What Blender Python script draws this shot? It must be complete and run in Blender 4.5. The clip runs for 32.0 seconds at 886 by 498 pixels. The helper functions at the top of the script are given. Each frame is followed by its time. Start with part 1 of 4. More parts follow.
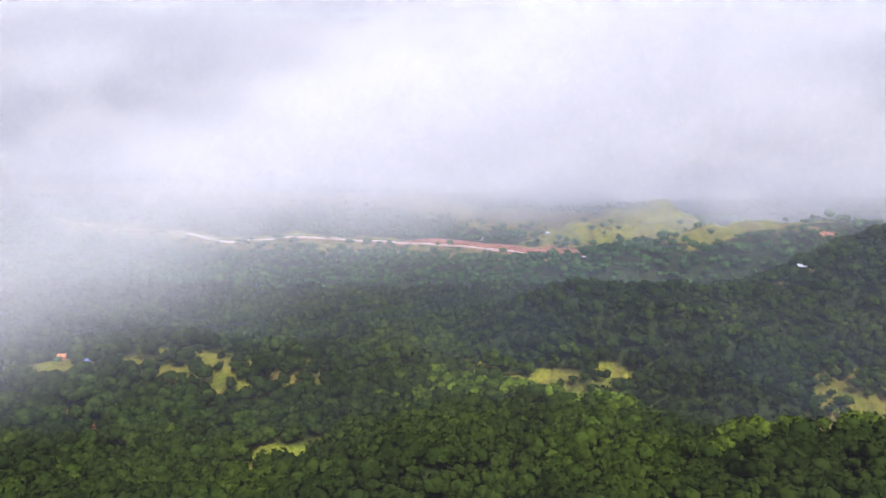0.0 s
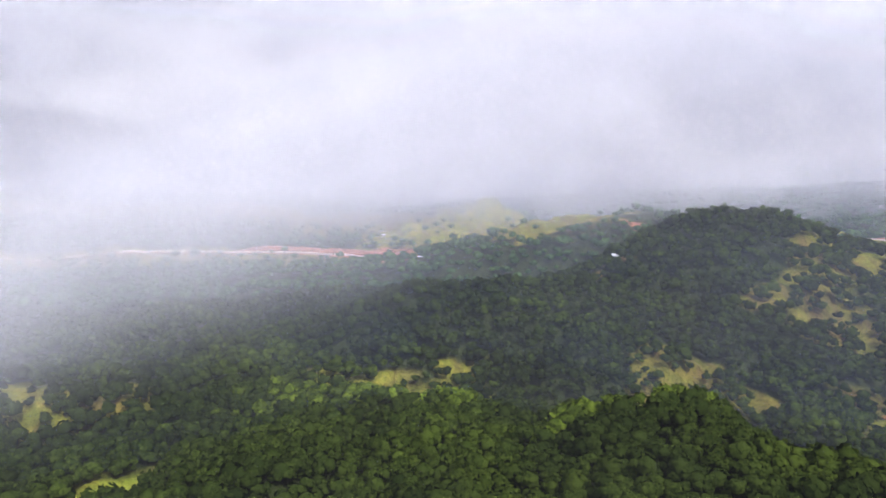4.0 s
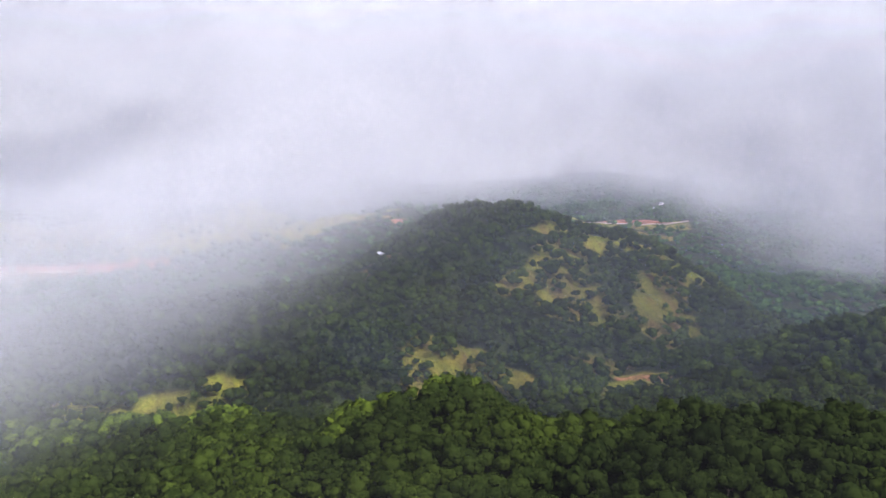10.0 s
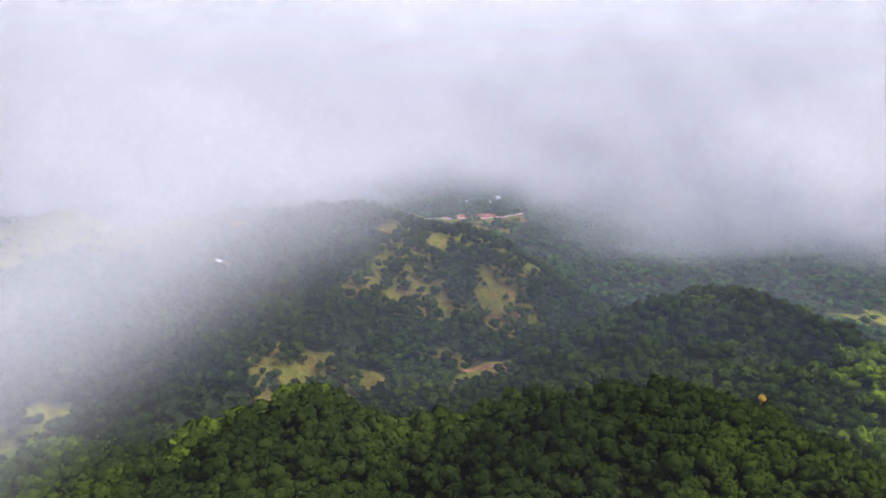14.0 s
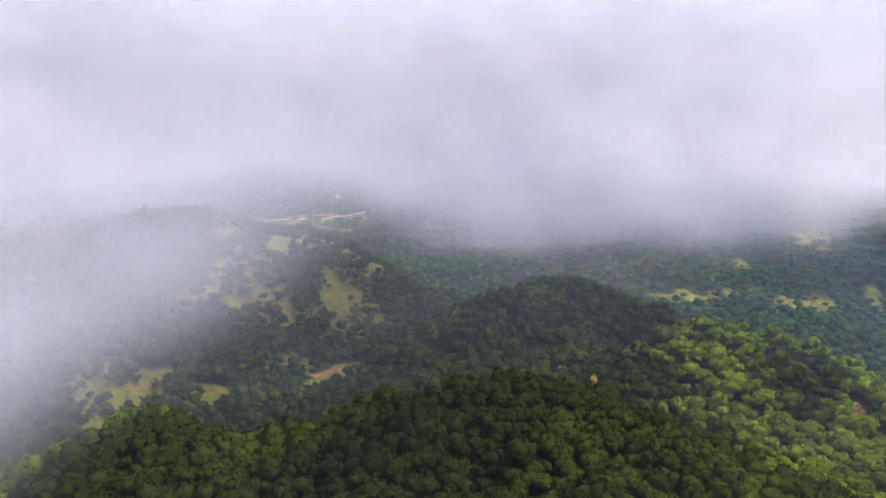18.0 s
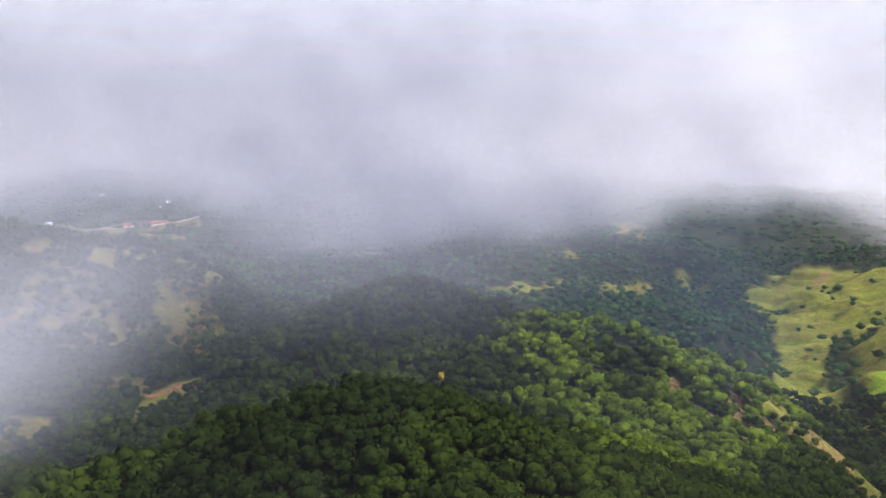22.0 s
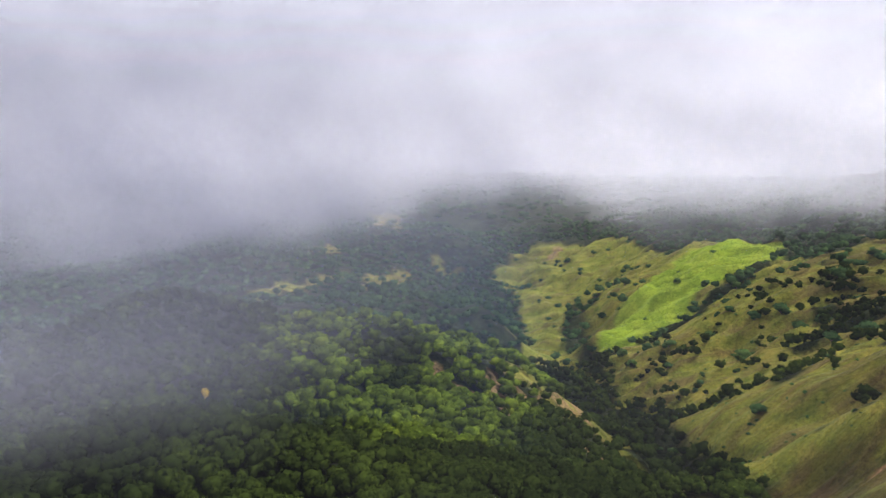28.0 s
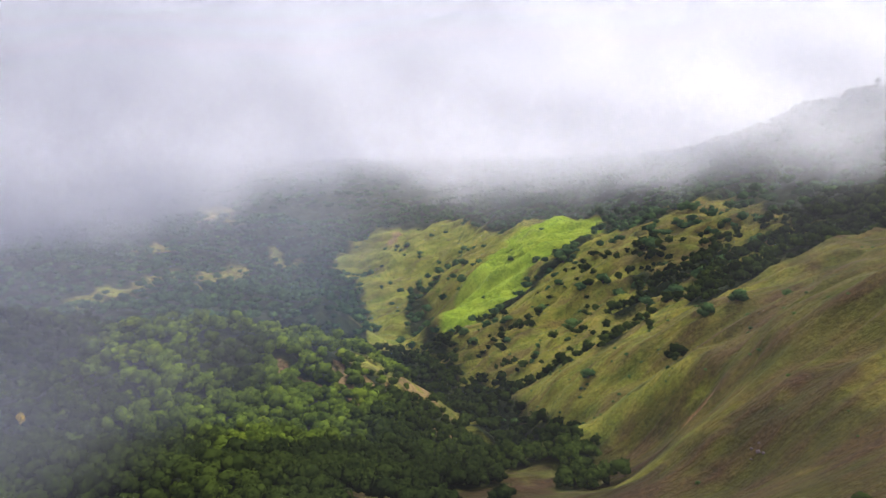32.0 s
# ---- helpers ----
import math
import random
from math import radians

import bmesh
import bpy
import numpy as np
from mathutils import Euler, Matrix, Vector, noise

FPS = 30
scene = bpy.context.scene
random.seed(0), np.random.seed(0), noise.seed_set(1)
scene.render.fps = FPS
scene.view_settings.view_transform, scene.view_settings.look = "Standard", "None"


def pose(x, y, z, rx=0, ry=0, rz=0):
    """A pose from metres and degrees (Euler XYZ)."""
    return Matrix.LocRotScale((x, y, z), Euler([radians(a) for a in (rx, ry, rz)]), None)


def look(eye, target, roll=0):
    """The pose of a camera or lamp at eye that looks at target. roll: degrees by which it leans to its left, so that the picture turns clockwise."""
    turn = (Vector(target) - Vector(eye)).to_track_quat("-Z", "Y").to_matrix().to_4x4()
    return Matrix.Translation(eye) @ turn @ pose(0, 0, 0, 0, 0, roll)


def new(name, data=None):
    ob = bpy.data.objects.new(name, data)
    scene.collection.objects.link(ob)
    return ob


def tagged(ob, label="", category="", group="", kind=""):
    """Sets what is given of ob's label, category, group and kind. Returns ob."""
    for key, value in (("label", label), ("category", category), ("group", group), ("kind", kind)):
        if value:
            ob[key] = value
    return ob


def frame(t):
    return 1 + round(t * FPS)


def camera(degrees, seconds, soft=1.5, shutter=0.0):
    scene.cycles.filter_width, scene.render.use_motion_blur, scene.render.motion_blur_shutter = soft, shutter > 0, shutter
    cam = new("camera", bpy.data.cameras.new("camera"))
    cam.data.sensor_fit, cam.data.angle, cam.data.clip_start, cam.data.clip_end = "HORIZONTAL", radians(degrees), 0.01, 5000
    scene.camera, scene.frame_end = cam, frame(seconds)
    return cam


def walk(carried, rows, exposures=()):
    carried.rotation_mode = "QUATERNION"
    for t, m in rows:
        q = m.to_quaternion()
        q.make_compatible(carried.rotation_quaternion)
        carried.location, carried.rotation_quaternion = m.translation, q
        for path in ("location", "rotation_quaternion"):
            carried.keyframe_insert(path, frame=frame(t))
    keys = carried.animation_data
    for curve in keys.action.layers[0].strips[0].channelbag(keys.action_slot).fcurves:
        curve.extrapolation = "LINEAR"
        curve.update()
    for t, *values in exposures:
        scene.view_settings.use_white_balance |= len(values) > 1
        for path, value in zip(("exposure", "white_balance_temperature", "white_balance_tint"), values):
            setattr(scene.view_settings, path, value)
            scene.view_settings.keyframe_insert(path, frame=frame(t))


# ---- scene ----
# ---------------------------------------------------------------- camera
cam = camera(65, 32.0, soft=1.5)
# seconds, x, y, z, heading (degrees east of north), pitch, lean to the left
FLIGHT = [
    (0.0, -0.50, 1.46, 194.34, -52.62, -10.32, 3.58),
    (1.0, -0.37, 1.35, 194.57, -49.16, -10.03, 3.50),
    (2.0, -0.26, 1.25, 194.83, -45.63, -9.76, 3.33),
    (3.0, -0.17, 1.15, 195.11, -42.26, -9.56, 3.11),
    (3.5, -0.13, 1.10, 195.26, -40.66, -9.47, 3.04),
    (4.5, -0.06, 1.00, 195.57, -37.47, -9.32, 2.80),
    (5.5, 0.00, 0.90, 195.89, -34.27, -9.17, 2.56),
    (7.0, 0.06, 0.76, 196.41, -29.45, -9.00, 2.55),
    (8.5, 0.10, 0.62, 196.95, -24.63, -8.84, 2.53),
    (10.0, 0.11, 0.49, 197.53, -19.81, -8.70, 2.18),
    (11.5, 0.10, 0.36, 198.12, -14.96, -8.63, 1.85),
    (13.0, 0.08, 0.24, 198.74, -10.13, -8.56, 1.58),
    (14.5, 0.04, 0.12, 199.36, -5.28, -8.52, 1.31),
    (15.5, 0.01, 0.04, 199.79, -2.02, -8.51, 1.15),
    (16.5, -0.02, -0.04, 200.21, 1.23, -8.51, 0.98),
    (18.0, -0.07, -0.15, 200.86, 6.11, -8.53, 0.73),
    (19.5, -0.12, -0.26, 201.50, 10.98, -8.54, 0.60),
    (21.0, -0.16, -0.36, 202.14, 15.82, -8.52, 0.36),
    (22.5, -0.21, -0.46, 202.76, 20.73, -8.53, 0.13),
    (24.0, -0.24, -0.55, 203.38, 25.63, -8.58, -0.13),
    (25.5, -0.25, -0.64, 203.98, 30.59, -8.65, -0.49),
    (26.5, -0.25, -0.70, 204.36, 33.89, -8.85, -0.76),
    (27.5, -0.25, -0.76, 204.74, 37.19, -9.06, -1.03),
    (29.0, -0.22, -0.84, 205.27, 42.17, -9.59, -1.42),
    (30.5, -0.16, -0.92, 205.78, 47.13, -10.18, -1.82),
    (32.0, -0.08, -0.99, 206.25, 52.12, -10.75, -2.27),
]


def heading_pose(x, y, z, heading, pitch, lean):
    a, b = radians(heading), radians(pitch)
    way = Vector((math.sin(a) * math.cos(b), math.cos(a) * math.cos(b), math.sin(b)))
    return look((x, y, z), Vector((x, y, z)) + way * 100, lean)


walk(cam, [(row[0], heading_pose(*row[1:])) for row in FLIGHT],
     exposures=[(0, 0.28), (6, 0.2), (13, 0.14), (19, 0.04), (25, -0.09), (29, -0.2), (32, -0.14)])

# ---------------------------------------------------------------- light
SUN_AZ, SUN_EL = 110.0, 55.0  # degrees east of north, above the horizon
world = bpy.data.worlds.new("overcast")
scene.world = world
world.use_nodes = True
wn, wl = world.node_tree.nodes, world.node_tree.links
wn.clear()
w_out = wn.new("ShaderNodeOutputWorld")
w_sky = wn.new("ShaderNodeTexSky")
w_sky.sky_type = "NISHITA"
w_sky.sun_disc = False
w_sky.sun_elevation, w_sky.sun_rotation = radians(SUN_EL), radians(SUN_AZ)
w_blue = wn.new("ShaderNodeBackground")
w_blue.inputs["Strength"].default_value = 0.10
w_cloud = wn.new("ShaderNodeBackground")
w_mix = wn.new("ShaderNodeMixShader")
w_tc = wn.new("ShaderNodeTexCoord")
w_map = wn.new("ShaderNodeMapping")
w_map.inputs["Scale"].default_value = (1.0, 1.0, 1.6)
w_noise = wn.new("ShaderNodeTexNoise")
w_noise.inputs["Scale"].default_value, w_noise.inputs["Detail"].default_value = 2.6, 5.0
w_noise.inputs["Roughness"].default_value = 0.5
w_ramp = wn.new("ShaderNodeValToRGB")
w_ramp.color_ramp.elements[0].position, w_ramp.color_ramp.elements[0].color = 0.32, (0.82, 0.825, 0.985, 1)
w_ramp.color_ramp.elements[1].position, w_ramp.color_ramp.elements[1].color = 0.68, (0.88, 0.885, 1.035, 1)
# an overcast sky: about about twice as bright overhead as at the horizon
w_sep = wn.new("ShaderNodeSeparateXYZ")
w_up = wn.new("ShaderNodeMapRange")
w_up.inputs["From Min"].default_value, w_up.inputs["From Max"].default_value = 0.12, 1.0
w_up.inputs["To Min"].default_value, w_up.inputs["To Max"].default_value = 1.0, 2.1
wl.new(w_tc.outputs["Generated"], w_sep.inputs[0])
wl.new(w_sep.outputs["Z"], w_up.inputs["Value"])
wl.new(w_up.outputs[0], w_cloud.inputs["Strength"])
w_mix.inputs[0].default_value = 0.97
for a, b in ((w_sky.outputs[0], w_blue.inputs["Color"]), (w_tc.outputs["Generated"], w_map.inputs[0]),
             (w_map.outputs[0], w_noise.inputs["Vector"]), (w_noise.outputs["Fac"], w_ramp.inputs[0]),
             (w_ramp.outputs[0], w_cloud.inputs["Color"]), (w_blue.outputs[0], w_mix.inputs[1]),
             (w_cloud.outputs[0], w_mix.inputs[2]), (w_mix.outputs[0], w_out.inputs[0])):
    wl.new(a, b)
sun_data = bpy.data.lights.new("sun", "SUN")
sun_data.energy, sun_data.angle, sun_data.color = 4.6, radians(2), (1.0, 0.96, 0.88)
sun = new("sun", sun_data)
sun.matrix_world = look((math.sin(radians(SUN_AZ)) * 300, math.cos(radians(SUN_AZ)) * 300, 200 + 300 * math.tan(radians(SUN_EL))), (0, 0, 200))
scene.cycles.transparent_max_bounces = 40


# ---------------------------------------------------------------- materials
def material(name):
    m = bpy.data.materials.new(name)
    m.use_nodes = True
    m.node_tree.nodes.clear()
    out = m.node_tree.nodes.new("ShaderNodeOutputMaterial")
    return m, m.node_tree.nodes, m.node_tree.links, out


def noise_node(nodes, links, coord, scale, detail=4.0, rough=0.55):
    n = nodes.new("ShaderNodeTexNoise")
    n.inputs["Scale"].default_value, n.inputs["Detail"].default_value, n.inputs["Roughness"].default_value = scale, detail, rough
    links.new(coord, n.inputs["Vector"])
    return n.outputs["Fac"]


def ramp_node(nodes, links, fac, stops):
    r = nodes.new("ShaderNodeValToRGB")
    while len(r.color_ramp.elements) < len(stops):
        r.color_ramp.elements.new(0.5)
    for e, (p, col) in zip(r.color_ramp.elements, stops):
        e.position, e.color = p, (*col, 1)
    links.new(fac, r.inputs[0])
    return r.outputs[0]


def mix_node(nodes, links, fac, a, b, blend="MIX"):
    m = nodes.new("ShaderNodeMix")
    m.data_type, m.blend_type = "RGBA", blend
    for value, socket in ((fac, m.inputs[0]), (a, m.inputs[6]), (b, m.inputs[7])):
        if isinstance(value, (float, int)):
            socket.default_value = value
        elif isinstance(value, tuple):
            socket.default_value = (*value, 1)
        else:
            links.new(value, socket)
    return m.outputs[2]


def plain(name, dark, light, scale, rough=0.8, bump=0.0, metal=0.0):
    """A surface between two tones with grain and stains."""
    m, nodes, links, out = material(name)
    co = nodes.new("ShaderNodeTexCoord").outputs["Object"]
    big, fine = noise_node(nodes, links, co, scale), noise_node(nodes, links, co, scale * 9, 3)
    col = ramp_node(nodes, links, big, [(0.3, dark), (0.7, light)])
    col = mix_node(nodes, links, 0.25, col, ramp_node(nodes, links, fine, [(0.3, dark), (0.75, light)]))
    p = nodes.new("ShaderNodeBsdfPrincipled")
    p.inputs["Roughness"].default_value, p.inputs["Metallic"].default_value = rough, metal
    links.new(col, p.inputs["Base Color"])
    if bump:
        b = nodes.new("ShaderNodeBump")
        b.inputs["Strength"].default_value, b.inputs["Distance"].default_value = 0.6, bump
        links.new(fine, b.inputs["Height"])
        links.new(b.outputs[0], p.inputs["Normal"])
    links.new(p.outputs[0], out.inputs[0])
    return m


def ground_material():
    m, nodes, links, out = material("hill_ground")
    co = nodes.new("ShaderNodeTexCoord").outputs["Object"]

    def attr(name):
        a = nodes.new("ShaderNodeAttribute")
        a.attribute_name = name
        return a.outputs["Fac"]

    broad, patchy = noise_node(nodes, links, co, 0.018, 5), noise_node(nodes, links, co, 0.09, 5, 0.65)
    fine, blades = noise_node(nodes, links, co, 0.7, 4, 0.7), noise_node(nodes, links, co, 2.6, 3, 0.7)
    grass = ramp_node(nodes, links, patchy, [(0.30, (0.078, 0.100, 0.011)), (0.5, (0.165, 0.158, 0.020)), (0.72, (0.245, 0.185, 0.034))])
    # brown dry grass, its colour also darkened for the shade on the brown slope
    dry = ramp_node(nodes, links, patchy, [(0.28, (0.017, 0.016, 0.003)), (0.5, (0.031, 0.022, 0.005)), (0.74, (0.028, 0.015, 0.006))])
    turned = nodes.new("ShaderNodeMapping")
    turned.vector_type = "TEXTURE"
    turned.inputs["Rotation"].default_value, turned.inputs["Scale"].default_value = (0, 0, radians(45)), (7.0, 36, 25)
    links.new(co, turned.inputs[0])
    streak = noise_node(nodes, links, turned.outputs[0], 1.0, 5, 0.6)
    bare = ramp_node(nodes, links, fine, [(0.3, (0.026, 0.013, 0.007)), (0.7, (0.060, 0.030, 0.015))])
    worn = ramp_node(nodes, links, streak, [(0.46, (0, 0, 0)), (0.62, (0.9, 0.9, 0.9))])
    earthy = ramp_node(nodes, links, streak, [(0.48, (0, 0, 0)), (0.64, (0.7, 0.7, 0.7))])
    grass = mix_node(nodes, links, earthy, grass, (0.115, 0.068, 0.030))
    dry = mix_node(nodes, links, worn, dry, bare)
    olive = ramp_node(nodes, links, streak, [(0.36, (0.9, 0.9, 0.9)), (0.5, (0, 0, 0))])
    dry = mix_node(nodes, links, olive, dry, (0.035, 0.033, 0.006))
    # bright grass green; on the green spur it also stands in for sunlight
    lush_sunny = ramp_node(nodes, links, patchy, [(0.3, (0.125, 0.20, 0.010)), (0.7, (0.25, 0.33, 0.022))])
    # leaf litter, coloured dark so that gaps between crowns read as shade
    shaded_litter = ramp_node(nodes, links, patchy, [(0.3, (0.010, 0.017, 0.005)), (0.7, (0.030, 0.040, 0.011))])
    soil = ramp_node(nodes, links, fine, [(0.3, (0.17, 0.062, 0.034)), (0.7, (0.33, 0.145, 0.085))])
    ochre = ramp_node(nodes, links, fine, [(0.3, (0.13, 0.08, 0.034)), (0.7, (0.26, 0.175, 0.08))])
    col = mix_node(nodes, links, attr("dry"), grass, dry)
    col = mix_node(nodes, links, attr("lush_sunny"), col, lush_sunny)
    col = mix_node(nodes, links, attr("wood"), col, shaded_litter)
    col = mix_node(nodes, links, attr("soil"), col, mix_node(nodes, links, attr("ochre"), soil, ochre))
    grain = ramp_node(nodes, links, fine, [(0.25, (0.55, 0.55, 0.55)), (0.75, (1.35, 1.35, 1.3))])
    col = mix_node(nodes, links, 1.0, col, grain, "MULTIPLY")
    tuft = ramp_node(nodes, links, blades, [(0.3, (0.7, 0.7, 0.7)), (0.7, (1.25, 1.25, 1.2))])
    col = mix_node(nodes, links, 1.0, col, tuft, "MULTIPLY")
    p = nodes.new("ShaderNodeBsdfPrincipled")
    p.inputs["Roughness"].default_value = 0.95
    p.inputs["Specular IOR Level"].default_value = 0.15
    links.new(col, p.inputs["Base Color"])
    b = nodes.new("ShaderNodeBump")
    b.inputs["Strength"].default_value, b.inputs["Distance"].default_value = 0.8, 0.8
    links.new(fine, b.inputs["Height"])
    b2 = nodes.new("ShaderNodeBump")
    b2.inputs["Strength"].default_value, b2.inputs["Distance"].default_value = 0.9, 3.0
    links.new(streak, b2.inputs["Height"])
    links.new(b.outputs[0], b2.inputs["Normal"])
    links.new(b2.outputs[0], p.inputs["Normal"])
    links.new(p.outputs[0], out.inputs[0])
    return m


def foliage_material(name, shade, mid, sunny, single=True, spread=0.2):
    """Leaves: a tone for each tree, a tone for each spray, and a slow drift over the hillside."""
    m, nodes, links, out = material(name)
    co = nodes.new("ShaderNodeNewGeometry")
    a = nodes.new("ShaderNodeAttribute")
    a.attribute_name = "tone"
    o = nodes.new("ShaderNodeObjectInfo")
    drift = noise_node(nodes, links, co.outputs["Position"], 0.02, 3)
    total = nodes.new("ShaderNodeMath")
    total.operation = "ADD"
    links.new(a.outputs["Fac"], total.inputs[0])
    if single:
        links.new(o.outputs["Random"], total.inputs[1])
    else:
        total.inputs[1].default_value = 0.0
    wrap = nodes.new("ShaderNodeMath")
    wrap.operation = "FRACT"
    links.new(total.outputs[0], wrap.inputs[0])
    level = nodes.new("ShaderNodeMath")
    level.operation = "MULTIPLY"
    level.inputs[1].default_value = spread if single else 1.0
    links.new(wrap.outputs[0], level.inputs[0])
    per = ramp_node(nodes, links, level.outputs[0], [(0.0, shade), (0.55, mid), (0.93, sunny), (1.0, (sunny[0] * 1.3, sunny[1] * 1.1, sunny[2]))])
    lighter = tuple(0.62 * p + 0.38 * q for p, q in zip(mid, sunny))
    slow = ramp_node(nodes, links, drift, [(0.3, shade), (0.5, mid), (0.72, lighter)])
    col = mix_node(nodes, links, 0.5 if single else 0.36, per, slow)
    spray = ramp_node(nodes, links, co.outputs["Random Per Island"], [(0.0, (0.66, 0.7, 0.7)), (1.0, (1.36, 1.32, 1.2))])
    col = mix_node(nodes, links, 1.0, col, spray, "MULTIPLY")
    d, t, s = nodes.new("ShaderNodeBsdfDiffuse"), nodes.new("ShaderNodeBsdfTranslucent"), nodes.new("ShaderNodeMixShader")
    s.inputs[0].default_value = 0.15
    puff = nodes.new("ShaderNodeAttribute")
    puff.attribute_name = "puff"
    turn = nodes.new("ShaderNodeVectorTransform")
    turn.vector_type, turn.convert_from, turn.convert_to = "NORMAL", "OBJECT", "WORLD"
    links.new(puff.outputs["Vector"], turn.inputs[0])
    links.new(turn.outputs[0], d.inputs["Normal"])
    links.new(col, d.inputs[0])
    links.new(col, t.inputs[0])
    links.new(d.outputs[0], s.inputs[1])
    links.new(t.outputs[0], s.inputs[2])
    links.new(s.outputs[0], out.inputs[0])
    return m


def mist_material(name, scale, low, high, pale=1.0, tint=(0.83, 0.842, 0.92)):
    """Fine water drops, bright unless tinted as haze: lets most light by, with ragged density."""
    m, nodes, links, out = material(name)
    co = nodes.new("ShaderNodeTexCoord").outputs["Object"]
    n = noise_node(nodes, links, co, scale, 6, 0.55)
    a = nodes.new("ShaderNodeAttribute")
    a.attribute_name = "mist"
    g = nodes.new("ShaderNodeMapRange")
    g.inputs["From Min"].default_value, g.inputs["From Max"].default_value = 0.28, 0.72
    g.inputs["To Min"].default_value, g.inputs["To Max"].default_value = low, high
    links.new(n, g.inputs["Value"])
    mul = nodes.new("ShaderNodeMath")
    mul.operation, mul.use_clamp = "MULTIPLY", True
    links.new(g.outputs[0], mul.inputs[0])
    links.new(a.outputs["Fac"], mul.inputs[1])
    d, t, s = nodes.new("ShaderNodeBsdfDiffuse"), nodes.new("ShaderNodeBsdfTranslucent"), nodes.new("ShaderNodeMixShader")
    for node in (d, t):
        node.inputs[0].default_value = (tint[0] * pale, tint[1] * pale, tint[2] * pale, 1)
    # drops scatter alike whichever way the sheet hangs: light from above counts on both of its sides
    for node, up in ((d, 1.0), (t, -1.0)):
        v = nodes.new("ShaderNodeCombineXYZ")
        v.inputs[2].default_value = up
        links.new(v.outputs[0], node.inputs["Normal"])
    clear, mixed = nodes.new("ShaderNodeBsdfTransparent"), nodes.new("ShaderNodeMixShader")
    links.new(d.outputs[0], s.inputs[1])
    links.new(t.outputs[0], s.inputs[2])
    links.new(mul.outputs[0], mixed.inputs[0])
    links.new(clear.outputs[0], mixed.inputs[1])
    links.new(s.outputs[0], mixed.inputs[2])
    links.new(mixed.outputs[0], out.inputs[0])
    return m


GROUND = ground_material()
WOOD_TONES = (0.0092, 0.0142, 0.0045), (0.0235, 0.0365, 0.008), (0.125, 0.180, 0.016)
SHRUB_TONES = (0.021, 0.046, 0.018), (0.040, 0.076, 0.024), (0.085, 0.135, 0.028)
LEAF_WOOD = foliage_material("leaf_wood", *WOOD_TONES, False)
# near belt trees: tones held low, the cloud shade put into their colour
LEAF_TREE = foliage_material("leaf_tree", *WOOD_TONES)
LEAF_SHRUB = foliage_material("leaf_shrub", *SHRUB_TONES, True, 0.9)
LEAF_FAR = foliage_material("leaf_far", *SHRUB_TONES, False)
BARK = plain("bark", (0.06, 0.045, 0.03), (0.16, 0.12, 0.09), 3.0, 0.9, 0.02)
CONCRETE = plain("road_concrete", (0.32, 0.25, 0.22), (0.46, 0.37, 0.33), 0.08, 0.85)
PLASTER = plain("white_plaster", (0.62, 0.58, 0.52), (0.82, 0.80, 0.76), 0.8, 0.8)
TIN = plain("tin_roof", (0.34, 0.35, 0.38), (0.52, 0.53, 0.56), 0.9, 0.55, 0.0, 0.3)
TARP = plain("blue_tarp", (0.10, 0.13, 0.42), (0.20, 0.25, 0.58), 1.2, 0.5)
TIMBER = plain("orange_timber", (0.36, 0.13, 0.05), (0.52, 0.22, 0.09), 2.0, 0.8)
DARK = plain("dark_opening", (0.03, 0.03, 0.035), (0.06, 0.06, 0.07), 2.0, 0.6)
ROCK = plain("purple_rock", (0.045, 0.03, 0.034), (0.13, 0.09, 0.095), 0.7, 0.9, 0.1)
MIST_NEAR = mist_material("mist_near", 0.3, 0.4, 1.15, 0.96)
MIST_FAR = mist_material("mist_far", 0.0045, 0.55, 1.1, 0.93)
# blue of distance between the ridges, put into the sheets' tint
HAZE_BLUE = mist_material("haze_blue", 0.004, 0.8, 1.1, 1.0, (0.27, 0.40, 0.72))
MIST_CLOUD = mist_material("mist_cloud", 0.003, 0.9, 1.1, 0.9)


# ---------------------------------------------------------------- mesh helpers
def mesh_from(name, verts, faces, mat, smooth=False, **attrs):
    """A mesh from numpy arrays; attrs are one float for each vertex."""
    verts, faces = np.asarray(verts, np.float32), np.asarray(faces, np.int32)
    me = bpy.data.meshes.new(name)
    n, k = faces.shape
    me.vertices.add(len(verts))
    me.vertices.foreach_set("co", verts.ravel())
    me.loops.add(n * k)
    me.loops.foreach_set("vertex_index", faces.ravel())
    me.polygons.add(n)
    me.polygons.foreach_set("loop_start", np.arange(0, n * k, k, dtype=np.int32))
    me.polygons.foreach_set("use_smooth", np.full(n, smooth))
    for key, values in attrs.items():
        values = np.asarray(values, np.float32)
        if values.ndim == 2:
            me.attributes.new(key, "FLOAT_VECTOR", "POINT").data.foreach_set("vector", values.ravel())
        else:
            me.attributes.new(key, "FLOAT", "POINT").data.foreach_set("value", values)
    me.update(calc_edges=True)
    me.materials.append(mat)
    return me


def part(name, bm, mat, parent=None, label=""):
    me = bpy.data.meshes.new(name)
    bm.to_mesh(me)
    bm.free()
    me.materials.append(mat)
    ob = new(name, me)
    ob.parent = parent
    return tagged(ob, label)


def box(sx, sy, sz, x=0, y=0, z=0, bevel=0.0):
    """A box whose base stands at z."""
    bm = bmesh.new()
    bmesh.ops.create_cube(bm, size=1, matrix=Matrix.Translation((x, y, z + sz / 2)) @ Matrix.Diagonal((sx, sy, sz, 1)))
    if bevel:
        bmesh.ops.bevel(bm, geom=bm.edges[:], offset=bevel, segments=1, affect="EDGES")
    return bm


